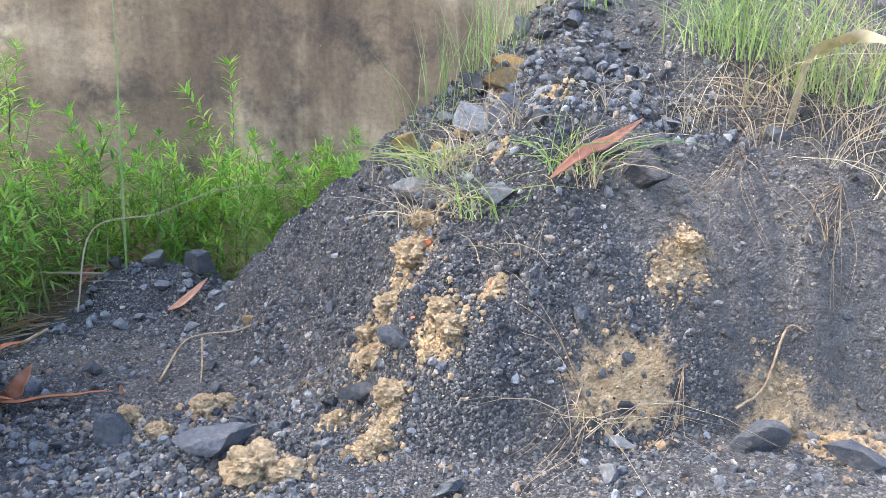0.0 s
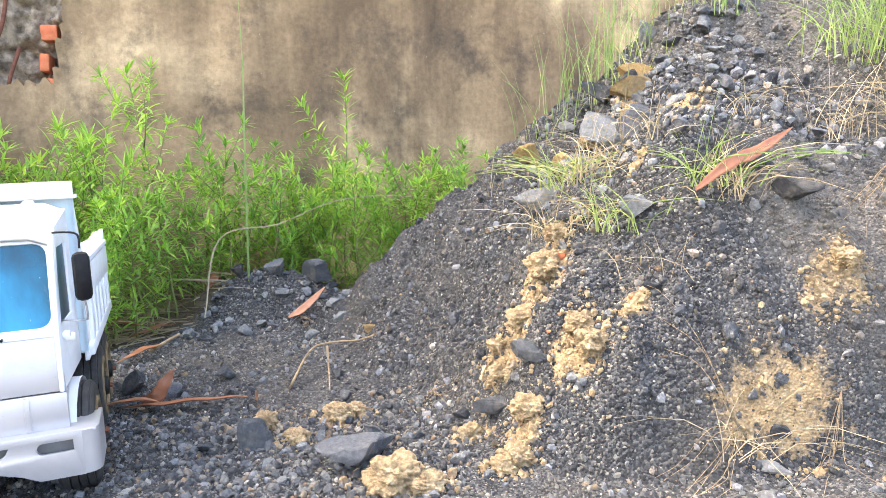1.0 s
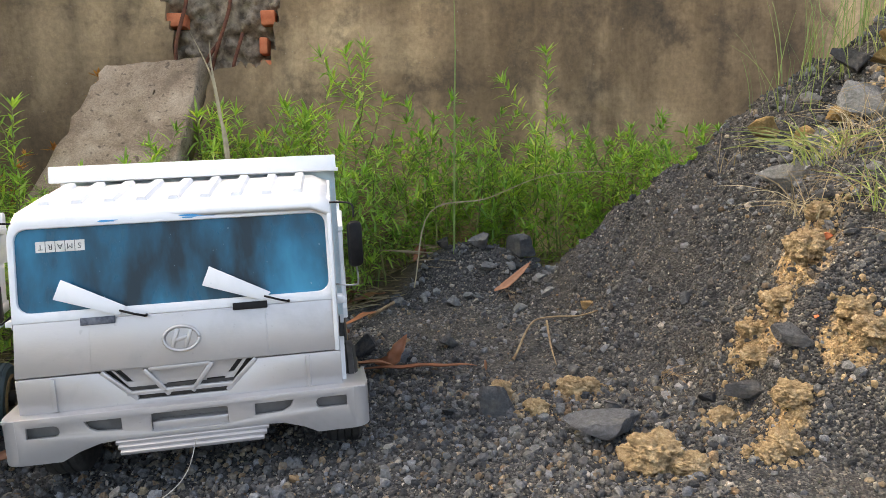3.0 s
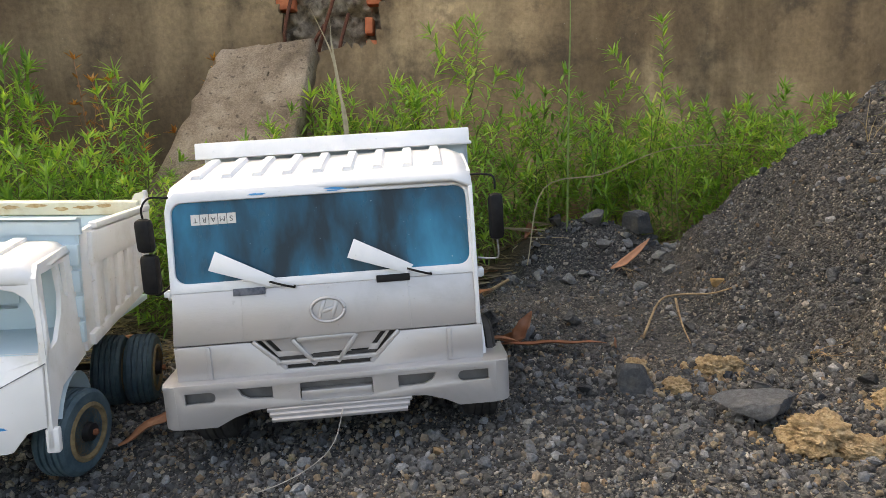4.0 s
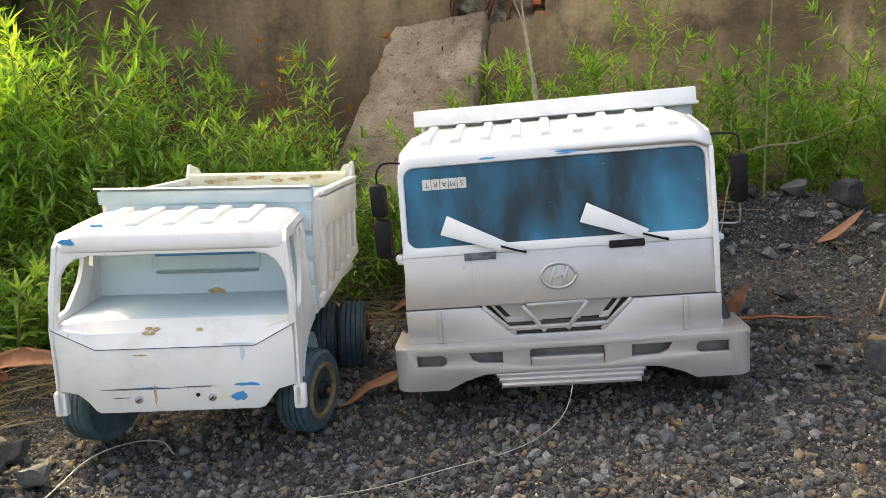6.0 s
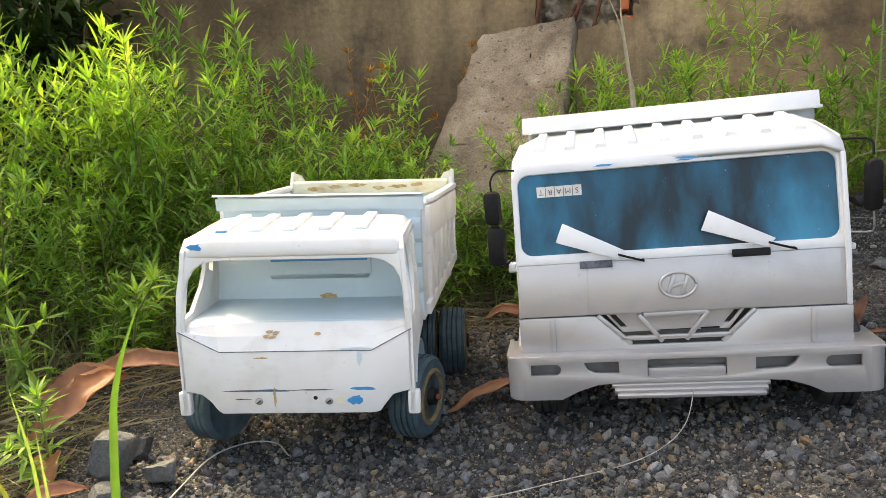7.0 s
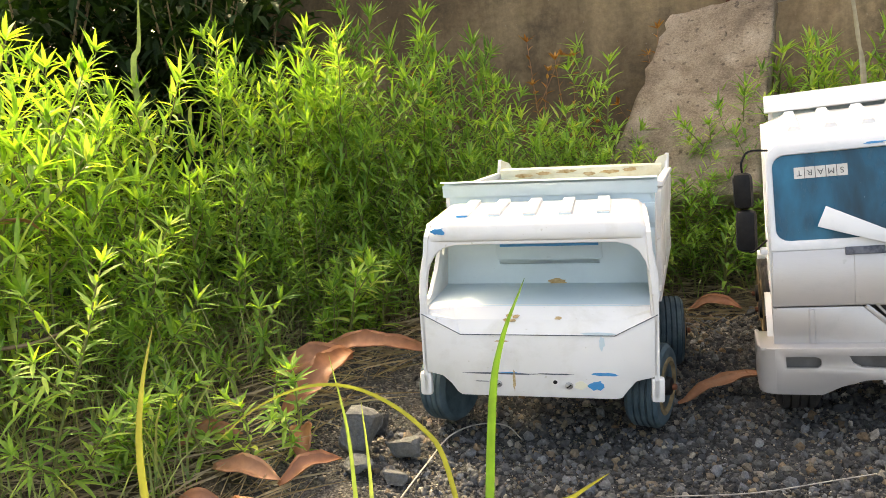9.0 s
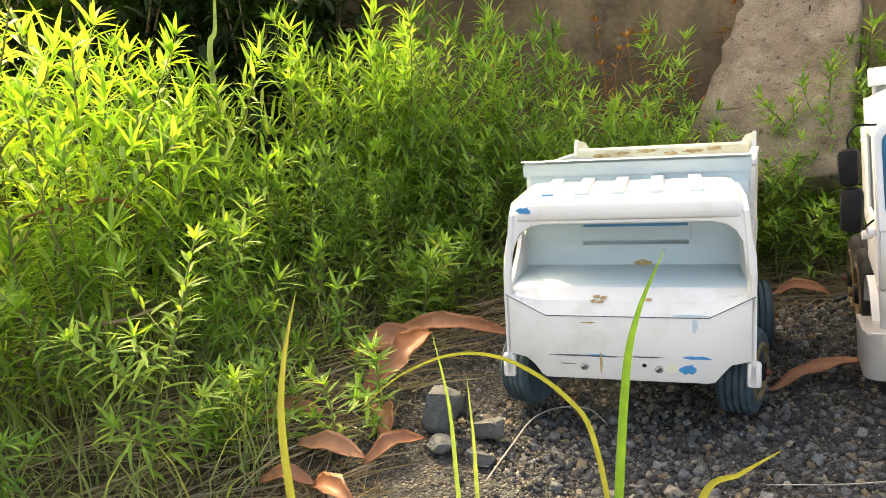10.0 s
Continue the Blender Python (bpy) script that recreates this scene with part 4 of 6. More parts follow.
    for s in (-1, 1):
        side = [(0.0, 0.044), (0.008, 0.044), (0.013, 0.062), (0.022, 0.075), (0.035, 0.086), (0.105, 0.092), (0.105, 0.19), (0.096, 0.2), (0.02, 0.197), (0.0105, 0.187), (0.0, 0.118)]
        win = [(0.013, 0.126), (0.030, 0.128), (0.052, 0.147), (0.060, 0.162), (0.060, 0.188), (0.0235, 0.188)]
        win2 = [(0.068, 0.16), (0.078, 0.156), (0.082, 0.188), (0.068, 0.188)]
        panel = plate("cab_side", side, [win, win2], 0.0035, OLDWHITE, pose(s * 0.0955 + (0.0035 if s < 0 else 0), 0, 0, 0, 0, 90), 0.0008)
        for v in panel.vertices:
            v.co.x -= s * 0.085 * max(0, v.co.z - 0.125)
        sd = part("cab_side", panel, T)
        part("corner_foot", box("corner_foot", (0.010, 0.008, 0.022), OLDWHITE, pose(s * 0.0945, 0.004, 0.050), 0.002), sd, "chipped lower corner")
        guard = [[(s * x, 0.067 + 0.048 * math.cos(a), 0.036 + 0.050 * math.sin(a)) for a in (radians(12 + 14 * k) for k in range(11))] for x in (0.070, 0.0955)]
        part("mudguard", loft("mudguard", guard, PALEBLUE), T)
    part("back_wall", plate("back_wall", [(-0.093, 0.09), (0.093, 0.09), (0.093, 0.125), (0.0875, 0.2), (-0.0875, 0.2), (-0.093, 0.125)], [rounded(-0.040, 0.1435, 0.050, 0.1475, 0.0015, 2)], 0.003, PALEBLUE, pose(0, 0.0905, 0), 0), T, "pale blue cab back wall with a slot")
    part("slot_panel", box("slot_panel", (0.094, 0.002, 0.017), PALEBLUE, pose(0.005, 0.0895, 0.1575), 0.0006), T)
    part("slot_strip", box("slot_strip", (0.088, 0.0012, 0.0025), BLUEPAINT, pose(0.005, 0.0884, 0.163), 0.0003), T, "thin blue strip")
    # marks on the panels
    marks = [(-0.030, 0.0625, 0.052, 0.0016, DARKPAINT), (0.014, 0.0630, 0.030, 0.0012, DARKPAINT), (-0.022, 0.0632, 0.014, 0.0018, BLUEPAINT), (0.054, 0.0638, 0.020, 0.003, BLUEPAINT), (0.0475, 0.0532, 0.013, 0.0085, BLUEPAINT),
             (-0.019, 0.056, 0.0022, 0.02, RUSTSTAIN), (0.035, 0.053, 0.010, 0.007, CREAM), (-0.028, 0.093, 0.012, 0.0015, RUSTSTAIN), (-0.0455, 0.0548, 0.016, 0.0008, DARKPAINT), (0.05, 0.1005, 0.028, 0.0028, PALEBLUE), (0.052, 0.092, 0.004, 0.012, PALEBLUE)]
    for k, (x, z, w, h, mt) in enumerate(marks):
        part("paint_mark", plate("paint_mark", jagged(x, z, w / 2, h / 2, 16, 0.6, k), [], 0.0004, mt, pose(0, -0.0003, 0), 0), T)
    part("rust_mark", plate("rust_mark", jagged(0.012, 0.1255, 0.009, 0.003, 14, 0.6, 31), [], 0.0004, RUSTSTAIN, pose(0, 0.0898, 0), 0), T)
    for k, (x, q) in enumerate(((-0.019, 0.42), (-0.022, 0.6), (0.018, 0.5), (-0.016, 0.56), (-0.024, 0.45))):
        part("rust_mark", plate("rust_mark", jagged(x, 0.0, 0.0027, 0.0014, 11, 0.9, 33 + k), [], 0.0006, RUSTSTAIN, pose(0, -0.0016 + 0.016 * q, 0.1012 + 0.0225 * q, -36, 0, 0), 0), T)
    part("crease_seam", tube("crease_seam", [(-0.0945, -0.0004, 0.118), (-0.062, -0.0004, 0.0990), (0.062, -0.0004, 0.0990), (0.0945, -0.0004, 0.118)], 0.0004, 0.0004, DARKPAINT, 5), T, "dark seam along the crease")
    for x, z in ((-0.0322, 0.0525), (0.0255, 0.0525)):
        sc = part("screw", lathe("screw", [(0, 0.0033), (0.001, 0.0031), (0.0016, 0.002), (0.0017, 0.0004)], STEEL, 14), T, "", pose(x, 0, z, 0, 0, -90))
        part("screw_slot", box("screw_slot", (0.0004, 0.0045, 0.0009), BLACK, pose(0.0017, 0, 0, 40, 0, 0), 0), sc)
    part("screw_hole", lathe("screw_hole", [(0, 0.0018), (0.0003, 0.0018)], BLACK, 12), T, "", pose(0.0145, 0, 0.0555, 0, 0, -90))
    # bed
    bed = truck_bed(T, pose(0.0035, 0.114, 0, 0, 0, -6.5), 0.190, 0.188, 0.105, 0.095, 0.120, 0.214, 0.214, OLDWHITE, PALEBLUE, 0.020, 0.004)
    lip = [[(x, y, z) for x in (-0.101, -0.095, 0.093, 0.097)] for y, z in ((-0.009, 0.2245), (-0.007, 0.2260), (0.003, 0.2250), (0.003, 0.2100), (-0.0015, 0.2090), (-0.0025, 0.2215))]
    part("front_lip", loft("front_lip", rows=lip, mat=PALEBLUE, smooth_faces=False), bed, "flared lip of the bed")
    part("tailgate_rim", box("tailgate_rim", (0.180, 0.010, 0.016), CREAM, pose(0, 0.180, 0.2145, 12, 0, 0), 0.0015), bed, "yellowed plastic rim")
    for k, x in enumerate((-0.062, -0.04, -0.012, 0.012, 0.035, 0.058)):
        part("rust_mark", plate("rust_mark", jagged(x, 0.2135 + 0.002 * (k % 3), 0.010 - 0.002 * (k % 2), 0.0022, 16, 0.8, 61 + k), [], 0.0004, RUSTSTAIN, pose(0, 0.1738, 0), 0), bed)
    for s in (-1, 1):
        part("inner_rim", box("inner_rim", (0.004, 0.13, 0.02), CREAM, pose(s * 0.0900, 0.098, 0.2, 0, 0, 0), 0.001), bed)
    for k, z in enumerate((0.19, 0.165, 0.14, 0.115)):
        part("board_step", box("board_step", (0.014, 0.006, 0.020), PALEBLUE, pose(0.088, -0.0015, z), 0.001), bed)
    ch = part("chassis", box("chassis", (0.07, 0.28, 0.014), FRAMEBLACK, pose(0, 0.155, 0.066), 0.002), T)
    for y in (0.067, 0.236):
        part("axle", lathe("axle", [(-0.09, 0.004), (0.10, 0.004)], FRAMEBLACK, 10), ch, "", pose(0, y, 0.036))
    for x, y, turn in ((0.0915, 0.064, -17), (-0.086, 0.062, 163), (0.117, 0.234, 0), (0.086, 0.234, 0), (-0.101, 0.234, 180), (-0.070, 0.234, 180)):
        wheel(T, pose(x, y, 0.031, 0, 0, turn), 0.040, 0.027, BLUERUBBER, RIMDIRT)
    return T


small_truck()


# ---- stones ----
def ico(subdiv):
    bm = bmesh.new()
    bmesh.ops.create_icosphere(bm, subdivisions=subdiv, radius=1.0)
    v = np.array([tuple(p.co) for p in bm.verts])
    f = np.array([[p.index for p in q.verts] for q in bm.faces])
    bm.free()
    return v, f


ICO1, ICO2, ICO3 = ico(1), ico(3), ico(5)


def rock_data(name, seed, shape, mat, lumps=False, size=1.0):
    """One broken stone: a ball cut by planes, or a crumbly lump."""
    rng = np.random.RandomState(seed)
    v, f = (ICO3 if lumps else ICO2)
    v = v.copy()
    if lumps:
        off = rng.rand(3) * 50
        k = np.array([0.8 + 0.27 * noise.fractal(Vector(p * 1.7 + off), 0.6, 2.1, 3) + 0.09 * noise.noise(Vector(p * 6 + off)) + 0.06 * noise.noise(Vector(p * 15 + off)) for p in v])
        v = v * k[:, None]
    else:
        for _ in range(12):
            n = rng.randn(3)
            n /= np.linalg.norm(n)
            over = np.maximum(v @ n - rng.uniform(0.30, 0.66), 0)
            v = v - over[:, None] * n
        v = v + rng.randn(*v.shape) * 0.012
    return mesh_from(name, v * np.array(shape) * size, f, mat)


def put_rock(name, label, x, y, r, mat, seed, shape=(1.0, 0.8, 0.65), tilt=0.0, turn=0.0, sink=0.45, lumps=False, group="stones on the heap"):
    z = float(ground_height(x, y))
    r *= 1.0 if lumps else 1.36
    ob = new(name, rock_data(name, seed, shape, mat, lumps, r * (0.85 if lumps else 1.0)))
    ob.matrix_basis = pose(x, y, z + r * shape[2] * (1 - sink), tilt, tilt * 0.5, turn)
    return tagged(ob, label, "stone", group)


ROCKS = [(0.050, 0.965, 0.027, STONE, "dark blue-grey boulder on the crest of the heap", (1, 0.9, 0.85)), (0.071, 0.845, 0.035, BLUESTONE, "blue-grey broken rock bedded in the heap", (1, 0.8, 0.85)),
         (0.036, 0.855, 0.029, PALE, "pale grey rock bedded in the heap", (1.1, 0.8, 0.9)), (0.012, 0.850, 0.019, PALE, "pale grey rock bedded in the heap", (1, 0.9, 0.9)),
         (0.070, 0.90, 0.023, OCHRE, "ochre yellow stone near the crest", (1.2, 0.9, 0.7)), (0.084, 0.915, 0.018, OCHRE, "ochre yellow stone near the crest", (1.2, 0.9, 0.7)), (0.026, 0.915, 0.020, OCHRE, "ochre yellow stone near the crest", (1, 0.9, 0.8)),
         (-0.044, 0.96, 0.019, OCHRE, "ochre yellow stone near the crest", (1.2, 0.9, 0.8)), (0.0, 0.935, 0.014, OCHRE, "ochre yellow stone near the crest", (1, 0.9, 0.8)),
         (-0.036, 0.855, 0.026, PALE, "pale lichen-grey slab of stone", (1.2, 0.5, 0.85)), (0.054, 0.700, 0.023, PALE, "pale flat slab of stone under grass", (1.3, 0.6, 0.5)),
         (-0.203, 0.613, 0.029, BLUESTONE, "dark blue-grey rock at the foot of the heap", (1.25, 0.8, 0.7)), (-0.324, 0.654, 0.022, STONE, "dark square-edged rock on the gravel", (1, 0.8, 0.9)),
         (0.124, 0.617, 0.011, STONE, "dark rock in the face of the heap", (1, 0.8, 0.8)), (0.267, 0.583, 0.022, BLUESTONE, "blue-grey rock at the foot of the heap", (1.3, 0.8, 0.6)),
         (0.344, 0.560, 0.022, BLUESTONE, "blue-grey rock at the foot of the heap", (1.1, 0.8, 0.7)), (-0.535, 0.80, 0.017, STONE, "dark rock beside the fallen leaf", (1, 0.9, 0.9)),
         (-0.488, 1.026, 0.011, PALE, "small whitish stone on dark gravel", (1.2, 0.9, 0.8)), (-0.462, 1.118, 0.020, BLUESTONE, "grey rock on the low bank", (1, 0.9, 0.9)), (-0.40, 1.125, 0.026, STONE, "dark rock on the low bank", (1.3, 0.8, 0.8)),
         (-0.53, 1.12, 0.018, STONE, "dark rock on the low bank", (1, 0.8, 0.8)), (-0.430, 0.835, 0.014, STONE, "dark broken stone on the gravel", (1.2, 0.8, 0.8)),
         (-0.045, 0.655, 0.016, STONE, "dark rock under tan sand", (1.4, 0.7, 0.7)), (-0.08, 0.665, 0.020, STONE, "flat dark stone in the heap's foot", (1.4, 0.7, 0.5)),
         (-0.955, 0.150, 0.024, PALE, "grey rock beside the weeds", (1, 0.9, 1.0)), (-0.92, 0.178, 0.019, PALE, "grey rock beside the weeds", (1, 0.9, 0.9)), (-0.985, 0.185, 0.018, STONE, "grey rock beside the weeds", (1, 0.9, 0.8)),
         (-0.93, 0.125, 0.014, PALE, "pale stone beside the weeds", (1.3, 0.9, 0.6)), (-0.89, 0.145, 0.012, BLUESTONE, "grey stone beside the weeds", (1.2, 0.9, 0.7)), (0.11, 0.99, 0.018, PALE, "pale stone on the crest", (1, 0.9, 0.9)), (0.17, 0.95, 0.02, BLUESTONE, "grey stone on the crest", (1, 0.9, 0.7)),
         (-0.26, 0.916, 0.009, OCHRE, "small tan stone on the flank of the heap", (1.4, 0.8, 0.8)), (0.20, 0.70, 0.022, STONE, "dark rock below the long leaf", (1, 0.9, 0.8)), (0.155, 0.72, 0.02, STONE, "dark rock below the long leaf", (1.2, 0.9, 0.8))]
for k, (x, y, r, mt, lb, sh) in enumerate(ROCKS):
    put_rock("rock", lb, x, y, r, mt, 40 + k, sh, random.uniform(-12, 12), random.uniform(-25, 25), 0.5)
LUMPS = [(-0.329, 0.70, 0.020), (-0.281, 0.663, 0.018), (-0.251, 0.711, 0.022), (-0.235, 0.722, 0.017), (-0.104, 0.653, 0.017), (-0.058, 0.601, 0.020), (-0.070, 0.592, 0.016), (-0.048, 0.630, 0.023), (-0.163, 0.570, 0.034), (-0.135, 0.562, 0.02),
         (-0.034, 0.715, 0.028), (-0.055, 0.70, 0.022), (-0.075, 0.69, 0.018), (0.008, 0.632, 0.024), (0.0, 0.655, 0.02), (-0.08, 0.712, 0.016), (0.235, 0.662, 0.018), (0.31, 0.62, 0.022), (-0.02, 0.735, 0.018), (0.35, 0.585, 0.02)]
for k, (x, y, r) in enumerate(LUMPS):
    put_rock("sand_lump", "crumbly tan lump of sandy earth on the gravel", x, y, r, SANDLUMP, 90 + k, (1.1, 0.9, 0.75), random.uniform(-10, 10), random.uniform(0, 360), 0.62, True, "lumps of sandy earth")


def stone_spot(rng):
    """A place for a loose stone: the yard before the heap, its face, its crest and the low bank."""
    while True:
        x, y = rng.uniform(-1.0, 0.5), rng.uniform(0.12, 1.16)
        if rng.rand() < 0.2:
            x, y = rng.uniform(0.0, 0.24), rng.uniform(0.72, 0.99)
            return x, y
        if bed_edge(x, y) > -0.005:
            continue
        p = float(pile_height(x, y)) - 0.03
        keep = 1.0 if -0.1 < p < 0.03 else (0.55 if p > 0 else 0.5)
        if y < 0.55 and x > -0.45:
            keep *= 0.25
        if rng.rand() < keep:
            return x, y


rng = np.random.RandomState(11)
STONE_MESHES = [rock_data("stone", 200 + k, (1.0, rng.uniform(0.65, 0.95), rng.uniform(0.5, 0.8)), STONE, False, 0.009) for k in range(9)]
PALE_MESHES = [rock_data("stone", 220 + k, (1.0, rng.uniform(0.65, 0.95), rng.uniform(0.5, 0.8)), BLUESTONE if k % 2 else PALE, False, 0.009) for k in range(9)]
for k in range(160):
    x, y = stone_spot(rng)
    r = 0.007 + 0.012 * rng.rand() ** 2.2
    z = float(ground_height(x, y))
    ob = new("stone", (PALE_MESHES if k % 7 == 3 else STONE_MESHES)[k % 9])
    ob.matrix_basis = pose(x, y, z + 0.25 * r, rng.uniform(-25, 25), rng.uniform(-25, 25), rng.uniform(0, 360)) @ Matrix.Diagonal((r / 0.009, r / 0.009, r / 0.009, 1))
    tagged(ob, "loose broken grey stone lying on the gravel", "stone", "loose stones on the gravel")


for k in range(150):
    if k < 60:
        x, y, r = rng.uniform(-0.62, -0.33), rng.normal(1.105, 0.032), 0.006 + 0.013 * rng.rand() ** 2
    else:
        x, y, r = rng.normal(0.125, 0.075), rng.normal(0.855, 0.075), 0.0055 + 0.010 * rng.rand() ** 2
    if bed_edge(x, y) > 0.03 or y > 1.15 or (k >= 60 and float(pile_height(x, y)) < 0.2):
        continue
    ob = new("stone", (PALE_MESHES if k % 5 else STONE_MESHES)[k % 9])
    ob.matrix_basis = pose(x, y, float(ground_height(x, y)) + 0.3 * r, rng.uniform(-30, 30), rng.uniform(-30, 30), rng.uniform(0, 360)) @ Matrix.Diagonal((r / 0.009, r / 0.009, r / 0.009, 1))
    tagged(ob, "broken grey stone on the low bank" if k < 60 else "pale blue-grey broken stone on the crest of the heap", "stone", "stones on the bank" if k < 60 else "stones on the crest")


def scatter_pebbles(name, label, count, seed, lo, hi, mat, place):
    """Gravel as one mesh: small broken pieces half sunk in the ground."""
    r = np.random.RandomState(seed)
    x, y = place(r, count)
    n = len(x)
    size = lo * (hi / lo) ** (r.rand(n) ** 2.6)
    v0, f0 = ICO1
    v = np.repeat(v0[None], n, 0) * r.uniform(0.62, 1.2, (n, 12, 1))
    v = v * np.stack([np.ones(n), r.uniform(0.6, 1, n), r.uniform(0.45, 0.9, n)], -1)[:, None] * size[:, None, None]
    q = r.randn(n, 4)
    q /= np.linalg.norm(q, axis=1)[:, None]
    w, a, b, c = q.T
    m = np.stack([1 - 2 * (b * b + c * c), 2 * (a * b - w * c), 2 * (a * c + w * b), 2 * (a * b + w * c), 1 - 2 * (a * a + c * c), 2 * (b * c - w * a),
                  2 * (a * c - w * b), 2 * (b * c + w * a), 1 - 2 * (a * a + b * b)], -1).reshape(n, 3, 3)
    v = np.einsum("nij,nkj->nki", m, v)
    v = v + np.stack([x, y, ground_height(x, y) + 0.25 * size], -1)[:, None]
    f = (f0[None] + 12 * np.arange(n)[:, None, None]).reshape(-1, 3)
    d = bpy.data.meshes.new(name)
    d.from_pydata(v.reshape(-1, 3).tolist(), [], f.tolist())
    d.materials.append(mat)
    dust = np.clip(dust_amount(x, y) + r.uniform(-0.2, 0.2, n), 0, 0.8)
    d.attributes.new("dust", "FLOAT", "POINT").data.foreach_set("value", np.repeat(dust, 12).astype(np.float32))
    return tagged(new(name, d), label, "gravel", kind="stuff")


def yard(r, n):
    x, y = r.uniform(-1.05, 0.55, n), r.uniform(0.1, 1.2, n)
    keep = (bed_edge(x, y) < 0.03) & ~((x > -0.35) & (y < 0.42))
    return x[keep], y[keep]


def heap(r, n):
    x, y = r.uniform(-0.45, 0.62, n), r.uniform(0.54, 1.1, n)
    g = ground_height(x, y)
    slope = np.hypot(ground_height(x + 0.01, y, False) - ground_height(x, y, False), ground_height(x, y + 0.01, False) - ground_height(x, y, False)) / 0.01
    keep = (pile_height(x, y) > 0.03) & (r.rand(n) < 0.25 + 0.4 * slope) & (bed_edge(x, y) < 0.06)
    return x[keep], y[keep]


def clear_of_sand(r, n):
    x, y = heap(r, n)
    keep = r.rand(len(x)) > 1.5 * blobs(x, y, ground_height(x, y), SAND)
    return x[keep], y[keep]


def truck_lane(r, n):
    x, y = r.uniform(-0.98, -0.1, n), r.uniform(0.14, 0.75, n)
    keep = (bed_edge(x, y) < -0.01) & ((y - 0.30) > 0.45 * (x + 0.75) - 0.22)
    return x[keep], y[keep]


scatter_pebbles("gravel", "mixed grey gravel covering the yard", 56000, 3, 0.0007, 0.0048, PEBBLE, yard)
scatter_pebbles("heap_gravel", "mixed grey grit on the slopes of the heap", 120000, 4, 0.0004, 0.0026, HEAPGRIT, clear_of_sand)
scatter_pebbles("lane_gravel", "coarse grey gravel round the toy trucks", 30000, 5, 0.0008, 0.0064, PEBBLE, truck_lane)
scatter_pebbles("pale_grit", "white and tan grit speckled over the heap", 3600, 6, 0.0006, 0.0018,
                stone_material("white and tan grit", [(0.0, (0.34, 0.24, 0.12)), (0.4, (0.46, 0.38, 0.26)), (1.0, (0.66, 0.63, 0.56))]), lambda r, n: (lambda a, b: (np.concatenate([a[0], b[0]]), np.concatenate([a[1], b[1]])))(heap(r, n), yard(r, n // 2)))


scatter_pebbles("pale_grit", "white and tan grit speckled among the gravel", 4200, 16, 0.0007, 0.0021,
                stone_material("white and tan chips", [(0.0, (0.34, 0.22, 0.11)), (0.5, (0.42, 0.35, 0.25)), (1.0, (0.58, 0.56, 0.5))]), truck_lane)


def crest(r, n):
    x, y = r.normal(0.12, 0.11, n), r.normal(0.86, 0.085, n)
    keep = (pile_height(x, y) > 0.2) & (y < 1.03)
    return x[keep], y[keep]


CHIPS = stone_material("blue-grey stone chips", [(0.0, (0.04, 0.045, 0.053)), (0.35, (0.10, 0.11, 0.125)), (0.7, (0.21, 0.225, 0.245)), (0.9, (0.32, 0.33, 0.34)), (0.95, (0.30, 0.19, 0.09)), (1.0, (0.46, 0.44, 0.40))])
DARKCHIPS = stone_material("dark stone chips", [(0.0, (0.018, 0.020, 0.024)), (0.5, (0.045, 0.05, 0.056)), (0.85, (0.09, 0.095, 0.10)), (0.95, (0.14, 0.10, 0.06)), (1.0, (0.24, 0.22, 0.19))])
scatter_pebbles("stone_chips", "blue-grey stone chips strewn over the crest of the heap", 1500, 8, 0.0028, 0.0095, CHIPS, crest)
scatter_pebbles("heap_chips", "dark and blue-grey stone chips on the slopes of the heap", 6500, 12, 0.0016, 0.0075, DARKCHIPS, heap)
scatter_pebbles("lane_chips", "blue-grey stone chips among the gravel", 3000, 9, 0.0018, 0.0078, CHIPS, truck_lane)
scatter_pebbles("yard_chips", "blue-grey stone chips below the heap", 4600, 10, 0.0022, 0.0080, CHIPS, yard)
for k, (x, y, r) in enumerate(((-0.017, 0.712, 0.0065), (0.045, 0.645, 0.0035), (-0.03, 0.66, 0.003))):
    put_rock("brick_fragment", "small red brick fragment on the heap", x, y, r, BRICK, 140 + k, (1.4, 0.8, 0.7), 10, 40 * k, 0.3)


def crumbs(r, n):
    k = r.randint(0, len(LUMPS) + len(SAND), n)
    c = np.array([(a, b, q * 1.5) for a, b, q in LUMPS] + [(a, b, q * 0.8) for a, b, q in SAND])[k]
    a, d = r.uniform(0, 6.283, n), r.rand(n) ** 0.7 * c[:, 2]
    return c[:, 0] + np.cos(a) * d, c[:, 1] + np.sin(a) * d * 0.7


scatter_pebbles("sand_crumbs", "tan crumbs of sandy earth strewn over the heap", 5200, 7, 0.0010, 0.0052, SANDLUMP, crumbs)


# ---- plants ----
def g(x, y, up=0.006):
    """A point a little above the ground."""
    return (x, y, float(ground_height(x, y)) + up)


def leaf_arrays(base, way, length, width, droop, up=Vector((0, 0, 1))):
    """A lance-shaped leaf folded along its midrib."""
    side = way.cross(up)
    side = side.normalized() if side.length > 1e-4 else Vector((1, 0, 0))
    nrm = side.cross(way).normalized()
    def at(t):
        return base + way * (length * t) - Vector((0, 0, 1)) * (droop * length * t * t)
    v = [at(0)]
    for t, w in ((0.24, 0.46), (0.58, 0.40)):
        c = at(t)
        v += [c - side * width * w + nrm * width * 0.16, c, c + side * width * w + nrm * width * 0.16]
    v.append(at(1))
    f = [(0, 1, 2), (0, 2, 3), (1, 4, 5, 2), (2, 5, 6, 3), (4, 7, 5), (5, 7, 6)]
    return v, f


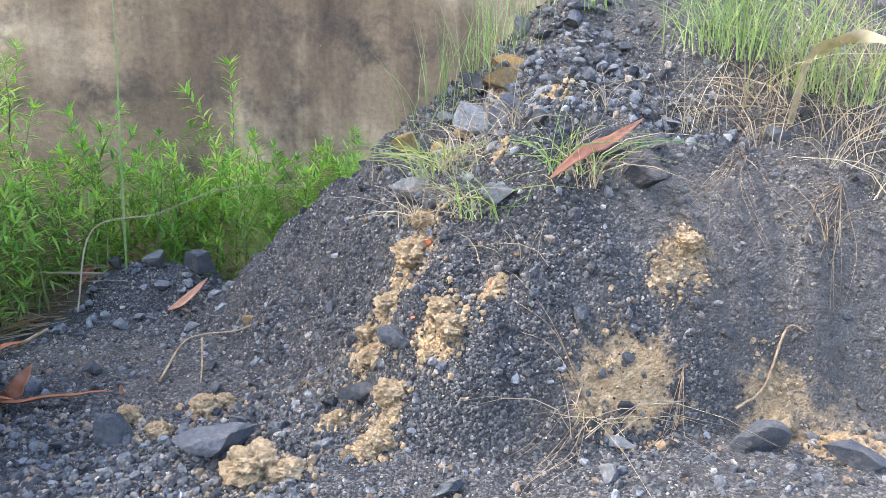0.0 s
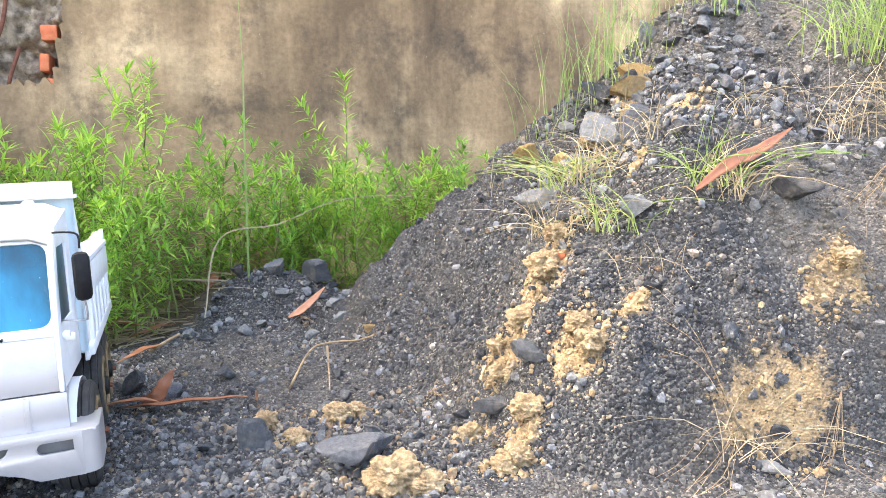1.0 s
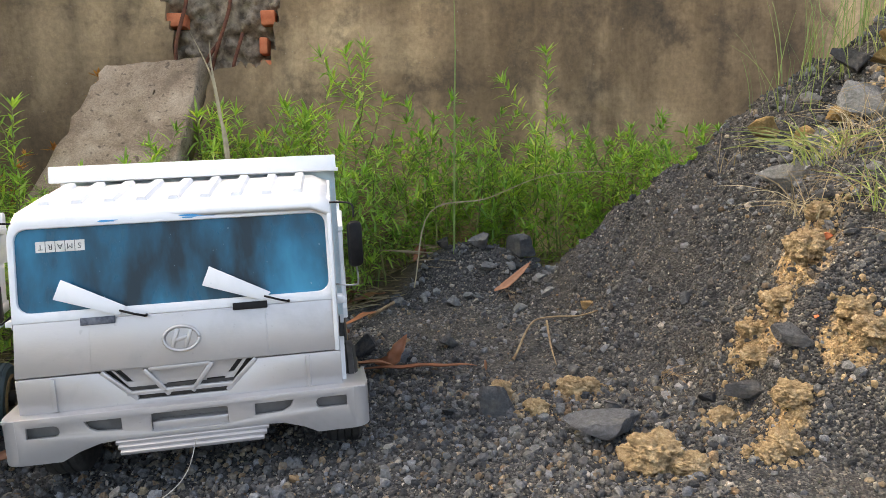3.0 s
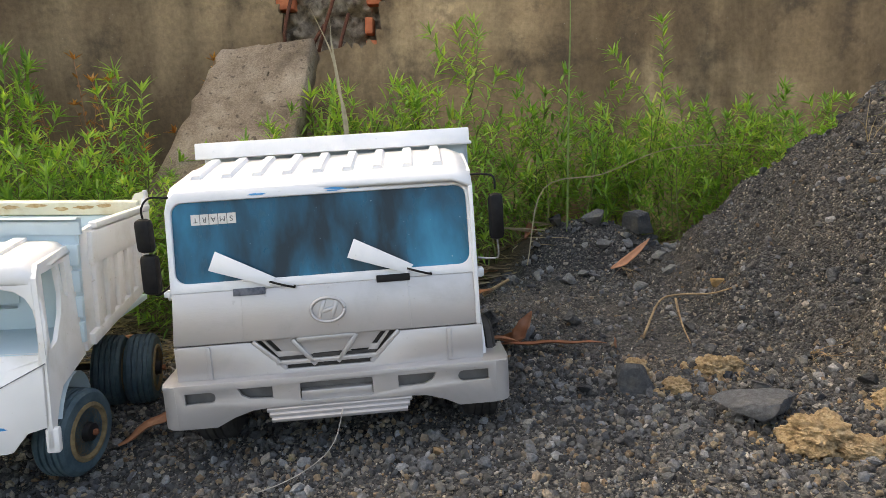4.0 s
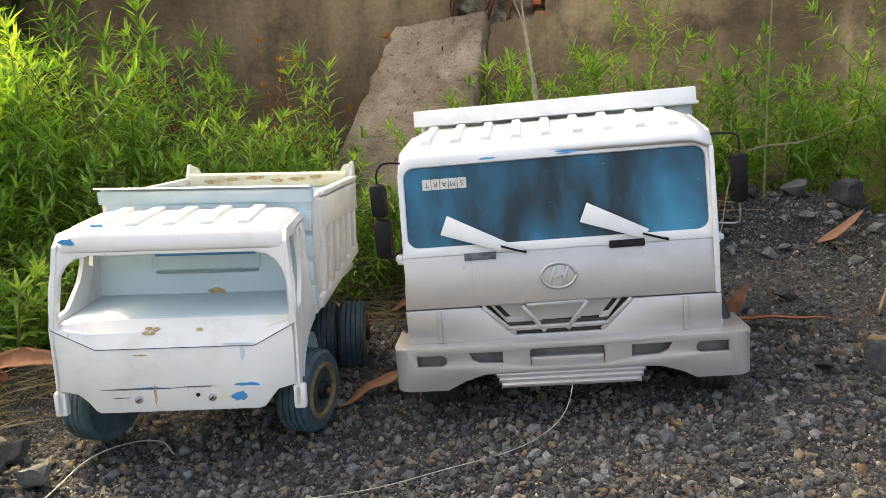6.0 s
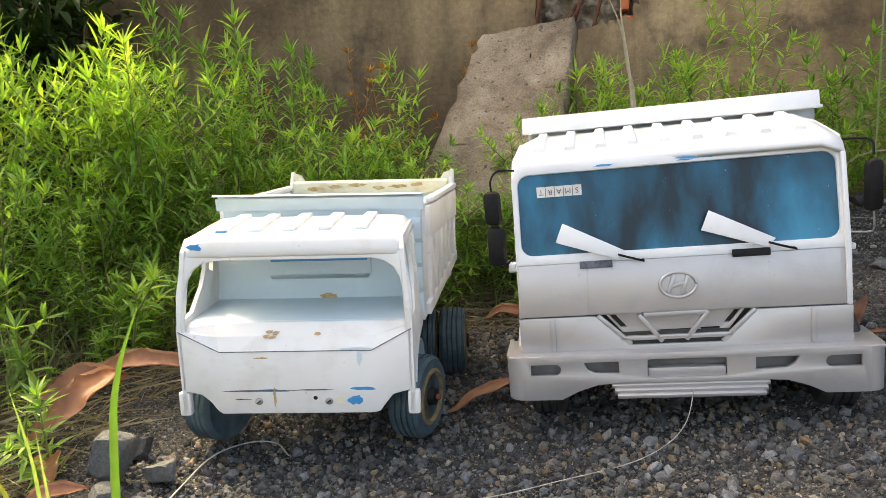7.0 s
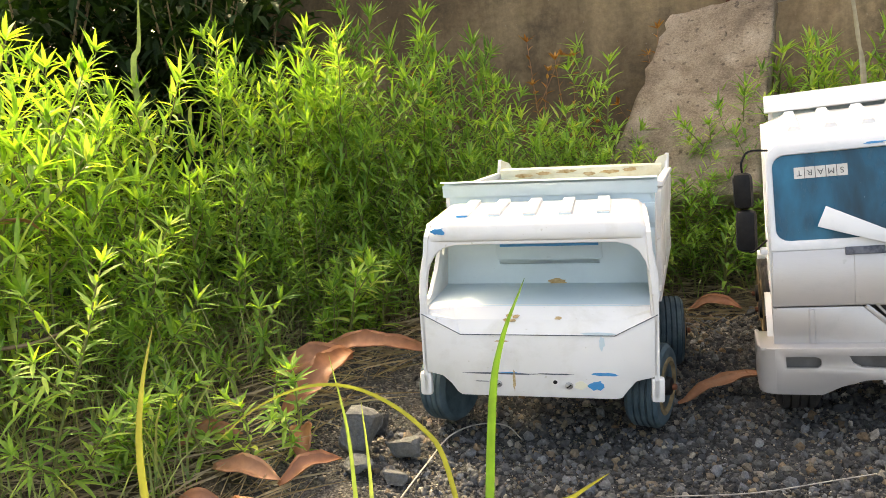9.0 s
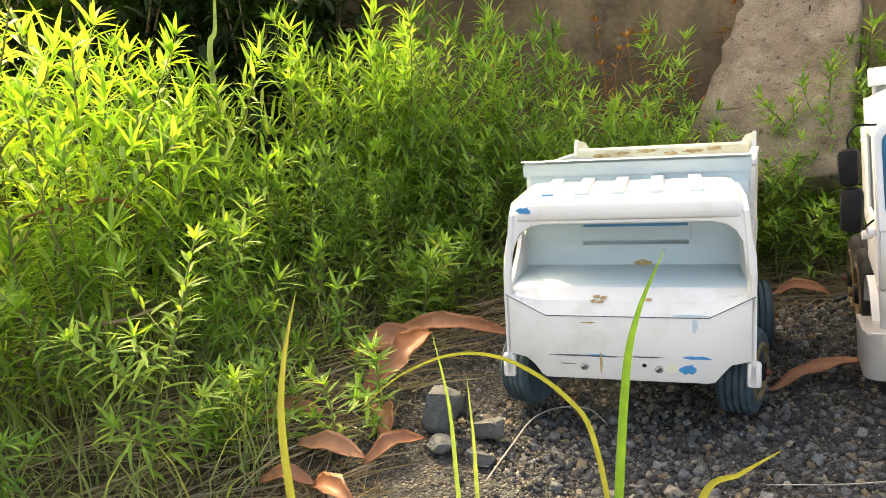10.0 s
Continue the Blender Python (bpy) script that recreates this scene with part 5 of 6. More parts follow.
def weed_data(seed, height, branches, leaf=0.041, width=0.0050, lean=0.12, sparse=1.0, tones=None):
    """Stem mesh and leaf mesh of one upright weed with narrow leaves in whorls at the shoot tips."""
    r = random.Random(seed)
    stems, leaves = [], []
    def shoot(p0, way, length, r0, dense):
        n = max(4, int(length / 0.03))
        pts, d = [p0], way.normalized()
        for i in range(n):
            d = (d + Vector((r.uniform(-1, 1), r.uniform(-1, 1), 0.9)) * 0.10).normalized()
            pts.append(pts[-1] + d * (length / n))
        stems.append(tube_arrays(pts, r0, r0 * 0.35, 4))
        count = int(length / dense / sparse)
        spin = r.uniform(0, 6.28)
        for k in range(count):
            t = 0.18 + 0.82 * k / max(count - 1, 1)
            s = t * n
            i = min(int(s), n - 1)
            p = pts[i].lerp(pts[i + 1], s - i)
            ax = (pts[i + 1] - pts[i]).normalized()
            a = ax.cross(Vector((0.2, 0.97, 0.1))).normalized()
            b = ax.cross(a)
            spin += 2.4 + r.uniform(-0.4, 0.4)
            out = a * math.cos(spin) + b * math.sin(spin)
            rise = 0.25 + 0.75 * t * t + r.uniform(-0.2, 0.25)
            L = leaf * (0.62 + 0.5 * r.random()) * (1.05 - 0.25 * t)
            leaves.append(leaf_arrays(p, (out + ax * rise).normalized(), L, width * (0.8 + 0.4 * r.random()), 0.15 + 0.35 * r.random() * (1 - t)))
        for k in range(8):
            spin += 0.8 + r.uniform(-0.2, 0.2)
            ax = (pts[-1] - pts[-2]).normalized()
            a = ax.cross(Vector((0.2, 0.97, 0.1))).normalized()
            out = a * math.cos(spin) + ax.cross(a) * math.sin(spin)
            leaves.append(leaf_arrays(pts[-1], (out + ax * r.uniform(0.4, 1.6)).normalized(), leaf * r.uniform(0.5, 0.95), width * 0.85, 0.12))
        return pts
    main = shoot(Vector((0, 0, -0.01)), Vector((r.uniform(-lean, lean), r.uniform(-lean, lean), 1)), height, 0.0021, 0.0056)
    for k in range(branches):
        i = int(len(main) * r.uniform(0.15, 0.8))
        a = r.uniform(0, 6.28)
        shoot(main[i], Vector((math.cos(a), math.sin(a), r.uniform(0.6, 1.4))), height * r.uniform(0.22, 0.42), 0.0012, 0.0054)
    bark, blade = tones or (STEM, LEAF)
    return [merge("stem", [q], bark) for q in stems], merge("foliage", leaves, blade, False)


WEEDS = []
for k in range(12):
    hh = (0.30, 0.26, 0.34, 0.22, 0.28, 0.32)[k % 6]
    WEEDS.append((hh, weed_data(300 + k, hh, 6 + k % 4)))
SEEDLINGS = [(0.11, weed_data(340 + k, 0.11, 2, 0.038, 0.0058, 0.35)) for k in range(4)]
TALL = [(0.42, weed_data(350 + k, 0.42, 7, 0.042, 0.0052, 0.2)) for k in range(3)]


def plant_weed(x, y, height, kinds, k, label, tilt=(0, 0)):
    hh, (sm, fm) = kinds[k % len(kinds)]
    s = height / hh
    e = new("weed")
    e.matrix_basis = pose(x, y, float(ground_height(x, y)) - 0.004, tilt[0], tilt[1], random.uniform(0, 360)) @ Matrix.Diagonal((0.5 * s + 0.5, 0.5 * s + 0.5, s, 1))
    for i, q in enumerate(sm):
        part("branch" if i else "stem", q, e)
    part("foliage", fm, e)
    return tagged(e, label, "weed", "weeds along the wall")


def wall_gap(x, y):
    """Metres in front of the wall."""
    return (1.72 + 0.425 * x - y) * math.cos(WALL_A)


rng = np.random.RandomState(21)
spots = []


def sow(count, x0, x1, y0, y1, gap):
    made = tries = 0
    while made < count and tries < 30000:
        tries += 1
        x, y = rng.uniform(x0, x1), rng.uniform(y0, y1)
        e = float(bed_edge(x, y))
        if e < 0.02 or wall_gap(x, y) < 0.05 or float(pile_height(x, y)) > 0.2 or math.hypot(x + 0.42, y + 0.15) < 0.36:
            continue
        if -1.3 < x < -0.9 and wall_gap(x, y) < 0.34 and rng.rand() < 0.8:
            continue
        if (y < 0.2 and e < 0.15) or (y < 0.12 and e < 0.36 and rng.rand() < 0.6):
            continue
        if x < -0.7 and e < 0.2 and rng.rand() < 0.5:
            continue
        if any((x - a) ** 2 + (y - b) ** 2 < gap * gap for a, b, _ in spots):
            continue
        spots.append((x, y, e))
        made += 1


sow(78, -0.95, 0.10, 0.8, 1.6, 0.035)
for x, y in ((-1.03, 0.98), (-0.985, 1.02), (-1.06, 0.94), (-0.95, 1.06), (-1.0, 1.06), (-0.91, 1.0), (-0.88, 1.08), (-0.92, 1.14)):
    spots.append((x, y, 0.2))
sow(110, -1.55, -0.74, -0.4, 0.95, 0.045)
sow(12, -2.0, -1.5, -0.4, 1.0, 0.09)
for k, (x, y, e) in enumerate(spots):
    cap = 0.36 if x < -1.05 and y < 0.7 else (0.25 if x > -0.92 else 0.22)
    h = min((0.07 if x < -0.7 else 0.14) + (0.75 if x < -0.7 else 1.0) * e, cap) * rng.uniform(0.8, 1.22)
    if h < 0.15:
        plant_weed(x, y, h, SEEDLINGS, k, "low green weed seedling among dry litter", (rng.uniform(-14, 14), rng.uniform(-14, 14)))
    else:
        plant_weed(x, y, h, WEEDS, k, "bushy green weed with narrow leaves", (rng.uniform(-9, 9), rng.uniform(-9, 9)))
for k, (x, y, h) in enumerate(((-0.63, 1.10, 0.42), (-0.436, 1.31, 0.43), (-0.50, 1.33, 0.31), (-0.78, 1.13, 0.33), (-1.47, 0.28, 0.44), (-1.45, 0.39, 0.40), (-1.40, 0.56, 0.40), (-1.33, 0.66, 0.36), (-1.52, 0.12, 0.42),
                               (-1.5, 0.6, 0.46), (-0.35, 1.33, 0.25), (-0.27, 1.27, 0.22), (-0.21, 1.25, 0.2), (-1.62, 0.02, 0.45))):
    plant_weed(x, y, h, TALL, k, "tall green weed standing above the others", (rng.uniform(-5, 5), rng.uniform(-5, 5)))
for k, (x, y, h) in enumerate(((-1.21, 0.75, 0.29), (-1.18, 0.72, 0.26), (-1.25, 0.71, 0.28), (-1.23, 0.79, 0.27), (-1.15, 0.77, 0.25), (-1.12, 0.72, 0.23), (-1.09, 0.76, 0.22), (-1.06, 0.71, 0.2), (-1.28, 0.76, 0.25), (-1.18, 0.67, 0.24),
                               (-1.31, 0.70, 0.33), (-1.176, 0.85, 0.36), (-1.03, 0.75, 0.19), (-0.99, 0.71, 0.17), (-1.12, 0.81, 0.22), (-1.27, 0.65, 0.27), (-0.97, 0.77, 0.18), (-1.0, 0.93, 0.25), (-0.95, 0.90, 0.22), (-1.03, 0.89, 0.2), (-0.92, 0.96, 0.26), (-0.9, 0.9, 0.2), (-1.43, 0.62, 0.40),
                               (-1.38, 0.33, 0.36), (-1.36, 0.42, 0.37), (-1.40, 0.48, 0.38), (-1.34, 0.50, 0.34), (-1.37, 0.58, 0.35), (-1.42, 0.40, 0.39), (-1.44, 0.52, 0.38), (-1.30, 0.58, 0.31), (-1.33, 0.44, 0.33), (-1.46, 0.46, 0.40))):
    plant_weed(x, y, h, WEEDS, k, "bushy green weed with narrow leaves", (rng.uniform(-7, 7), rng.uniform(-7, 7)))
for k, (x, y, h) in enumerate(((-0.96, 1.02, 0.33), (-0.92, 1.07, 0.36), (-0.88, 1.02, 0.32), (-0.85, 1.10, 0.35), (-0.985, 0.98, 0.29), (-0.82, 1.06, 0.32), (-0.79, 1.14, 0.34), (-1.48, 0.50, 0.44), (-1.42, 0.70, 0.40), (-1.36, 0.74, 0.37), (-1.52, 0.34, 0.45), (-1.56, 0.47, 0.50), (-1.52, 0.68, 0.47), (-1.46, 0.78, 0.45), (-1.60, 0.60, 0.52), (-1.62, 0.38, 0.50))):
    plant_weed(x, y, h, WEEDS, k + 3, "bushy green weed with narrow leaves", (rng.uniform(-7, 7), rng.uniform(-7, 7)))
# low seedlings where the strip meets the gravel
for k in range(22):
    q = rng.rand()
    x, y = -1.17 - 0.06 * q + rng.uniform(-0.03, 0.03), 0.10 + 0.36 * q + rng.uniform(-0.03, 0.03)
    plant_weed(x, y, rng.uniform(0.05, 0.13), SEEDLINGS, k, "low green weed seedling among dry litter", (rng.uniform(-20, 20), rng.uniform(-20, 20)))
for k in range(12):
    plant_weed(rng.uniform(-1.13, -0.99), rng.uniform(-0.04, 0.13), rng.uniform(0.045, 0.095), SEEDLINGS, k, "low green weed seedling among dry litter", (rng.uniform(-20, 20), rng.uniform(-20, 20)))
plant_weed(-1.18, 0.08, 0.20, WEEDS, 1, "bushy green weed with narrow leaves", (0, 6))


def shrub_data(seed, height):
    r = random.Random(seed)
    stems, leaves = [], []
    for k in range(9):
        a = r.uniform(0, 6.28)
        pts = spline([(0, 0, 0), (0.06 * math.cos(a), 0.06 * math.sin(a), height * 0.4), (0.2 * math.cos(a), 0.2 * math.sin(a), height * r.uniform(0.7, 1.0))], 6)
        stems.append(tube_arrays(pts, 0.005, 0.0015, 5))
        for i in range(190):
            p = pts[r.randrange(1, len(pts))] + Vector((r.gauss(0, 0.06), r.gauss(0, 0.06), r.gauss(0, 0.06)))
            w = Vector((r.uniform(-1, 1), r.uniform(-1, 1), r.uniform(-0.7, 0.5))).normalized()
            leaves.append(leaf_arrays(p, w, r.uniform(0.04, 0.075), r.uniform(0.014, 0.026), 0.3))
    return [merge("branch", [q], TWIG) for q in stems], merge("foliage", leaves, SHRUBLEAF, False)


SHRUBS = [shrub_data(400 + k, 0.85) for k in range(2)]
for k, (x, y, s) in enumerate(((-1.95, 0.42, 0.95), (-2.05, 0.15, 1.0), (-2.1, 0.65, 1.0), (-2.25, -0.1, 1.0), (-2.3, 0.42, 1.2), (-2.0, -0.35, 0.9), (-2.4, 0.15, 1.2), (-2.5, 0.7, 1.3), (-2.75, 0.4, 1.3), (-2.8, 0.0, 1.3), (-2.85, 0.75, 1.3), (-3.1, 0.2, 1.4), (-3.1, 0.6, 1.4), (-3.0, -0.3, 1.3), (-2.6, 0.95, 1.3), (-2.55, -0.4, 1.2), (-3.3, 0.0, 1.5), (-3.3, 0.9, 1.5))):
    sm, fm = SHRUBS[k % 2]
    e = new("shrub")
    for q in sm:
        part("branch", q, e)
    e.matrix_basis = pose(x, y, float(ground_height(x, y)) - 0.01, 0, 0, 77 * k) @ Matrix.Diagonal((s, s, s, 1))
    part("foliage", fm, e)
    tagged(e, "broad-leaved shrub behind the weeds, leaves coloured as in shade", "shrub", "shrubs behind the weeds")


def blade_arrays(points, width, twist=0.0):
    """A grass blade: a tapering strip creased along its middle."""
    pts = [Vector(p) for p in points]
    v, f = [], []
    n = len(pts)
    for i, p in enumerate(pts):
        d = (pts[min(i + 1, n - 1)] - pts[max(i - 1, 0)]).normalized()
        s = d.cross(Vector((math.sin(twist), math.cos(twist), 0.15))).normalized()
        w = width * (1 - (i / (n - 1)) ** 2.2) * 0.5 + 0.0001
        c = d.cross(s).normalized() * w * 0.35
        v += [p - s * w, p + c, p + s * w]
    for i in range(n - 1):
        for k in (0, 1):
            a = i * 3 + k
            f.append((a, a + 1, a + 4, a + 3))
    return v, f


def tuft_arrays(r, n, height, spread, width, base, drop=0.5):
    out = []
    for _ in range(n):
        a = r.uniform(0, 6.28)
        b = Vector((r.gauss(0, base), r.gauss(0, base), -0.004))
        L = height * r.uniform(0.45, 1.1)
        o = spread * r.uniform(0.1, 1.0)
        wv = Vector((math.cos(a), math.sin(a), 0))
        pts = [b]
        for t in (0.25, 0.5, 0.75, 1.0):
            pts.append(b + wv * (o * L * t ** 1.5) + Vector((0, 0, L * (t - drop * o * t * t))))
        out.append(blade_arrays(pts, width * r.uniform(0.7, 1.2), a + 1.57))
    return out


def grass_tuft(name, label, x, y, seed, n, height, spread, width, base, mat, drop=0.5, tilt=(0, 0)):
    r = random.Random(seed)
    blades = tuft_arrays(r, n, height, spread, width, base, drop)
    ob = new(name, merge(name, blades, mat, False) if n > 12 else None)
    if n <= 12:
        for q in blades:
            part("stalk", merge("stalk", [q], mat, False), ob)
    ob.matrix_basis = pose(x, y, float(ground_height(x, y)), *tilt)
    return tagged(ob, label, "grass", "grass tufts on the heap", "stuff" if n > 12 else "")


for k, (x, y, n, h, sp, mt) in enumerate(((0.368, 0.875, 90, 0.19, 0.8, GRASS), (0.42, 0.845, 80, 0.18, 0.9, GRASS), (0.33, 0.90, 60, 0.17, 0.8, GRASS), (0.47, 0.83, 60, 0.19, 1.0, GRASS), (0.38, 0.84, 50, 0.13, 1.5, STRAW), (0.45, 0.80, 60, 0.15, 1.6, STRAW), (0.50, 0.84, 50, 0.2, 1.1, STRAW),
                                          (0.10, 0.985, 34, 0.15, 0.5, GRASS), (0.06, 1.0, 34, 0.17, 0.45, GRASS), (0.02, 0.99, 30, 0.17, 0.5, GRASS), (-0.02, 0.985, 20, 0.13, 0.6, GRASS), (0.15, 0.99, 24, 0.12, 0.7, GRASS), (0.20, 0.97, 20, 0.10, 0.7, GRASS),
                                          (-0.005, 0.80, 45, 0.085, 1.5, GRASS), (0.02, 0.78, 30, 0.09, 1.7, STRAW), (0.125, 0.70, 26, 0.10, 1.6, GRASS), (0.135, 0.695, 20, 0.09, 1.7, STRAW), (0.04, 0.70, 24, 0.08, 1.7, GRASS), (-0.02, 0.74, 14, 0.07, 1.8, STRAW),
                                          (0.49, 0.64, 16, 0.05, 1.6, GRASS), (-0.09, 0.97, 10, 0.07, 1.2, STRAW), (0.09, 0.93, 14, 0.07, 0.9, GRASS))):
    grass_tuft("grass_tuft", "green grass tuft growing on the heap" if mt is GRASS else "dry straw-coloured grass tuft on the heap", x, y, 500 + k, int(n * (1.0 if h > 0.11 else 1.5)), h, sp, 0.0012 if mt is GRASS else 0.0009, 0.028 if h > 0.11 else 0.014, mt, 0.55)


for k, (x, y, n, h, sp) in enumerate(((0.30, 0.82, 26, 0.12, 1.35), (0.36, 0.80, 30, 0.13, 1.35), (0.26, 0.80, 18, 0.11, 1.35), (0.43, 0.77, 26, 0.13, 1.35), (0.47, 0.74, 20, 0.12, 1.35), (0.08, 0.735, 26, 0.10, 1.35), (0.02, 0.72, 22, 0.09, 1.35),
                                      (0.13, 0.70, 24, 0.10, 1.35), (0.04, 0.80, 20, 0.09, 1.35), (-0.03, 0.78, 16, 0.08, 1.35), (0.07, 0.66, 14, 0.07, 1.35), (0.12, 0.585, 22, 0.10, 1.8), (0.38, 0.70, 16, 0.09, 1.35), (0.16, 0.77, 14, 0.08, 1.35))):
    grass_tuft("dry_grass", "fine dry grass strands drooping over the heap", x, y, 620 + k, n, h, sp, 0.0007, 0.016, STRAW, 0.66)


def scatter_blades(name, label, count, seed, mat, lo, hi, flat, edge0, edge1, category):
    """Short grass or dry litter in the planted strip, as one mesh."""
    r = random.Random(seed)
    out = []
    while len(out) < count:
        x, y = r.uniform(-1.6, 0.05), r.uniform(-0.4, 1.5)
        e = float(bed_edge(x, y))
        if not edge0 < e < edge1 or (x > -0.75 and (e < 0.01 or (not flat and r.random() < 0.6))) or wall_gap(x, y) < 0.03 or float(pile_height(x, y)) > 0.2:
            continue
        z = float(ground_height(x, y))
        a, L = r.uniform(0, 6.28), r.uniform(lo, hi)
        wv = Vector((math.cos(a), math.sin(a), 0))
        b = Vector((x, y, z + (0.004 if flat else -0.003)))
        up = r.uniform(0.02, 0.25) if flat else r.uniform(0.7, 1.3)
        pts = [b + wv * (L * t * (0.95 if flat else 0.45 * t)) + Vector((0, 0, L * (up * t - 0.3 * (up if flat else 0.6) * t * t))) for t in (0, 0.35, 0.7, 1.0)]
        out.append(blade_arrays(pts, r.uniform(0.0012, 0.0026), a + 1.57))
    return tagged(new(name, merge(name, out, mat, False)), label, category, kind="stuff")


scatter_blades("short_grass", "short green grass between the weeds", 3600, 61, GRASS, 0.04, 0.12, False, 0.07, 0.6, "grass")
scatter_blades("dry_litter", "dry straw and grass litter under the weeds", 5600, 62, STRAW, 0.03, 0.11, True, -0.07, 0.36, "litter")


def single_blade(name, label, points, width, mat, category="grass"):
    ob = new(name, merge(name, [blade_arrays(spline(points, 6), width, -0.8)], mat, True))
    return tagged(ob, label, category, "long grass blades by the path")


single_blade("tall_grass", "long green grass blade beside the path", [(-0.622, 0.0, 0.0), (-0.618, 0.004, 0.08), (-0.611, 0.010, 0.171), (-0.606, 0.014, 0.202), (-0.597, 0.021, 0.228)], 0.0040, FRESHGRASS)
single_blade("tall_grass", "yellow grass blade standing beside the path", [(-0.640, -0.105, 0.0), (-0.648, -0.112, 0.12), (-0.650, -0.113, 0.164), (-0.650, -0.112, 0.193), (-0.648, -0.108, 0.215), (-0.646, -0.102, 0.234)], 0.0034, YELLOWGRASS)
single_blade("tall_grass", "yellow grass blade arching over beside the path", [(-0.585, -0.028, 0.0), (-0.583, -0.031, 0.12), (-0.586, -0.034, 0.174), (-0.592, -0.040, 0.192), (-0.604, -0.052, 0.205), (-0.614, -0.066, 0.209), (-0.624, -0.081, 0.204), (-0.632, -0.093, 0.194)], 0.0017, YELLOWGRASS)
single_blade("tall_grass", "thin green grass blade beside the path", [(-0.756, 0.028, 0.0), (-0.758, 0.027, 0.06), (-0.757, 0.027, 0.118), (-0.76, 0.023, 0.165)], 0.003, GRASS)
single_blade("tall_grass", "thin green grass blade beside the path", [(-0.733, 0.021, 0.0), (-0.732, 0.022, 0.073), (-0.731, 0.023, 0.107), (-0.731, 0.023, 0.145)], 0.0026, GRASS)
single_blade("tall_grass", "pale grass blade bending low beside the path", [(-0.565, -0.03, 0.0), (-0.562, -0.029, 0.12), (-0.554, -0.025, 0.165), (-0.545, -0.019, 0.174), (-0.536, -0.013, 0.182)], 0.003, YELLOWGRASS)
single_blade("tall_grass", "broad green grass blade behind the weeds", [(-1.463, 0.164, 0.02), (-1.463, 0.164, 0.38), (-1.458, 0.177, 0.442), (-1.455, 0.188, 0.52)], 0.010, GRASS)
single_blade("grass_stalk", "thin tall grass stalk before the wall", [(-0.509, 1.11, 0.05), (-0.506, 1.112, 0.35), (-0.504, 1.113, 0.457), (-0.507, 1.112, 0.60)], 0.0035, GRASS)
single_blade("grass_stalk", "long dry stalk arching across the weeds", [(-0.56, 1.05, 0.06), (-0.536, 1.065, 0.185), (-0.447, 1.09, 0.207), (-0.36, 1.107, 0.242), (-0.275, 1.117, 0.251), (-0.2, 1.12, 0.246)], 0.0022, STRAW)
single_blade("grass_stalk", "dry pale stalk standing among weeds", [(-0.762, 0.85, 0.05), (-0.764, 0.846, 0.281), (-0.772, 0.841, 0.345), (-0.779, 0.836, 0.40), (-0.800, 0.820, 0.463)], 0.0045, STRAW)
single_blade("grass_stalk", "dry pale stalk standing among weeds", [(-0.764, 0.848, 0.2), (-0.769, 0.842, 0.329), (-0.777, 0.837, 0.408), (-0.778, 0.837, 0.446)], 0.004, STRAW)

single_blade("dry_grass", "broad pale dry grass leaf on the heap", [g(0.40, 0.82, 0.0), (0.407, 0.803, 0.404), (0.426, 0.793, 0.42), (0.449, 0.78, 0.427), (0.476, 0.764, 0.418), (0.501, 0.747, 0.405)], 0.022, STRAW)


# dry russet weeds before the wall
DRYWEEDS = [(0.40, weed_data(700 + k, 0.40, 3, 0.026, 0.0062, 0.3, 3.4, (RUSTYSTEM, RUSSET))) for k in range(3)]
for k, (x, y, h) in enumerate(((-1.42, 0.90, 0.40), (-1.36, 0.95, 0.44), (-1.30, 0.98, 0.40), (-1.48, 0.88, 0.38), (-1.22, 1.05, 0.42), (-1.52, 0.83, 0.42), (-1.26, 0.96, 0.36), (-1.39, 0.86, 0.38))):
    plant_weed(x, y, h, DRYWEEDS, k, "dry russet weed with withered leaves before the wall", (rng.uniform(-10, 10), rng.uniform(-10, 10)))


# ---- fallen leaves, roots and wires ----
def dead_leaf(points, width, label, cup=0.3, seed=0, facing=None):
    """A long dry leaf that curls: pointed at both ends, cupped across."""
    pts = spline(points, 5)
    n = len(pts)
    rows = []
    for i, p in enumerate(pts):
        d = (pts[min(i + 1, n - 1)] - pts[max(i - 1, 0)]).normalized()
        s = d.cross(Vector(facing or (0.1 * math.sin(seed), 0.15, 1))).normalized()
        u = s.cross(d)
        w = width * 0.5 * max(0.04, math.sin(math.pi * min(1, 0.04 + 0.96 * i / (n - 1))) ** 0.8) * (1 + 0.09 * math.sin(1.7 * i + seed) + 0.05 * math.sin(4.1 * i + 2 * seed))
        p = p + u * (0.05 * width * math.sin(1.3 * i + seed))
        rows.append([p + s * (w * k) + u * (cup * w * k * k + 0.05 * w * math.sin(5 * k + i)) for k in (-1, -0.5, 0, 0.5, 1)] + [p + s * (w * k) + u * (cup * w * k * k - 0.0006) for k in (1, 0, -1)])
    ob = new("fallen_leaf", loft("fallen_leaf", rows, DEADLEAF, closed=True))
    return tagged(ob, label, "leaf", "fallen dry leaves")


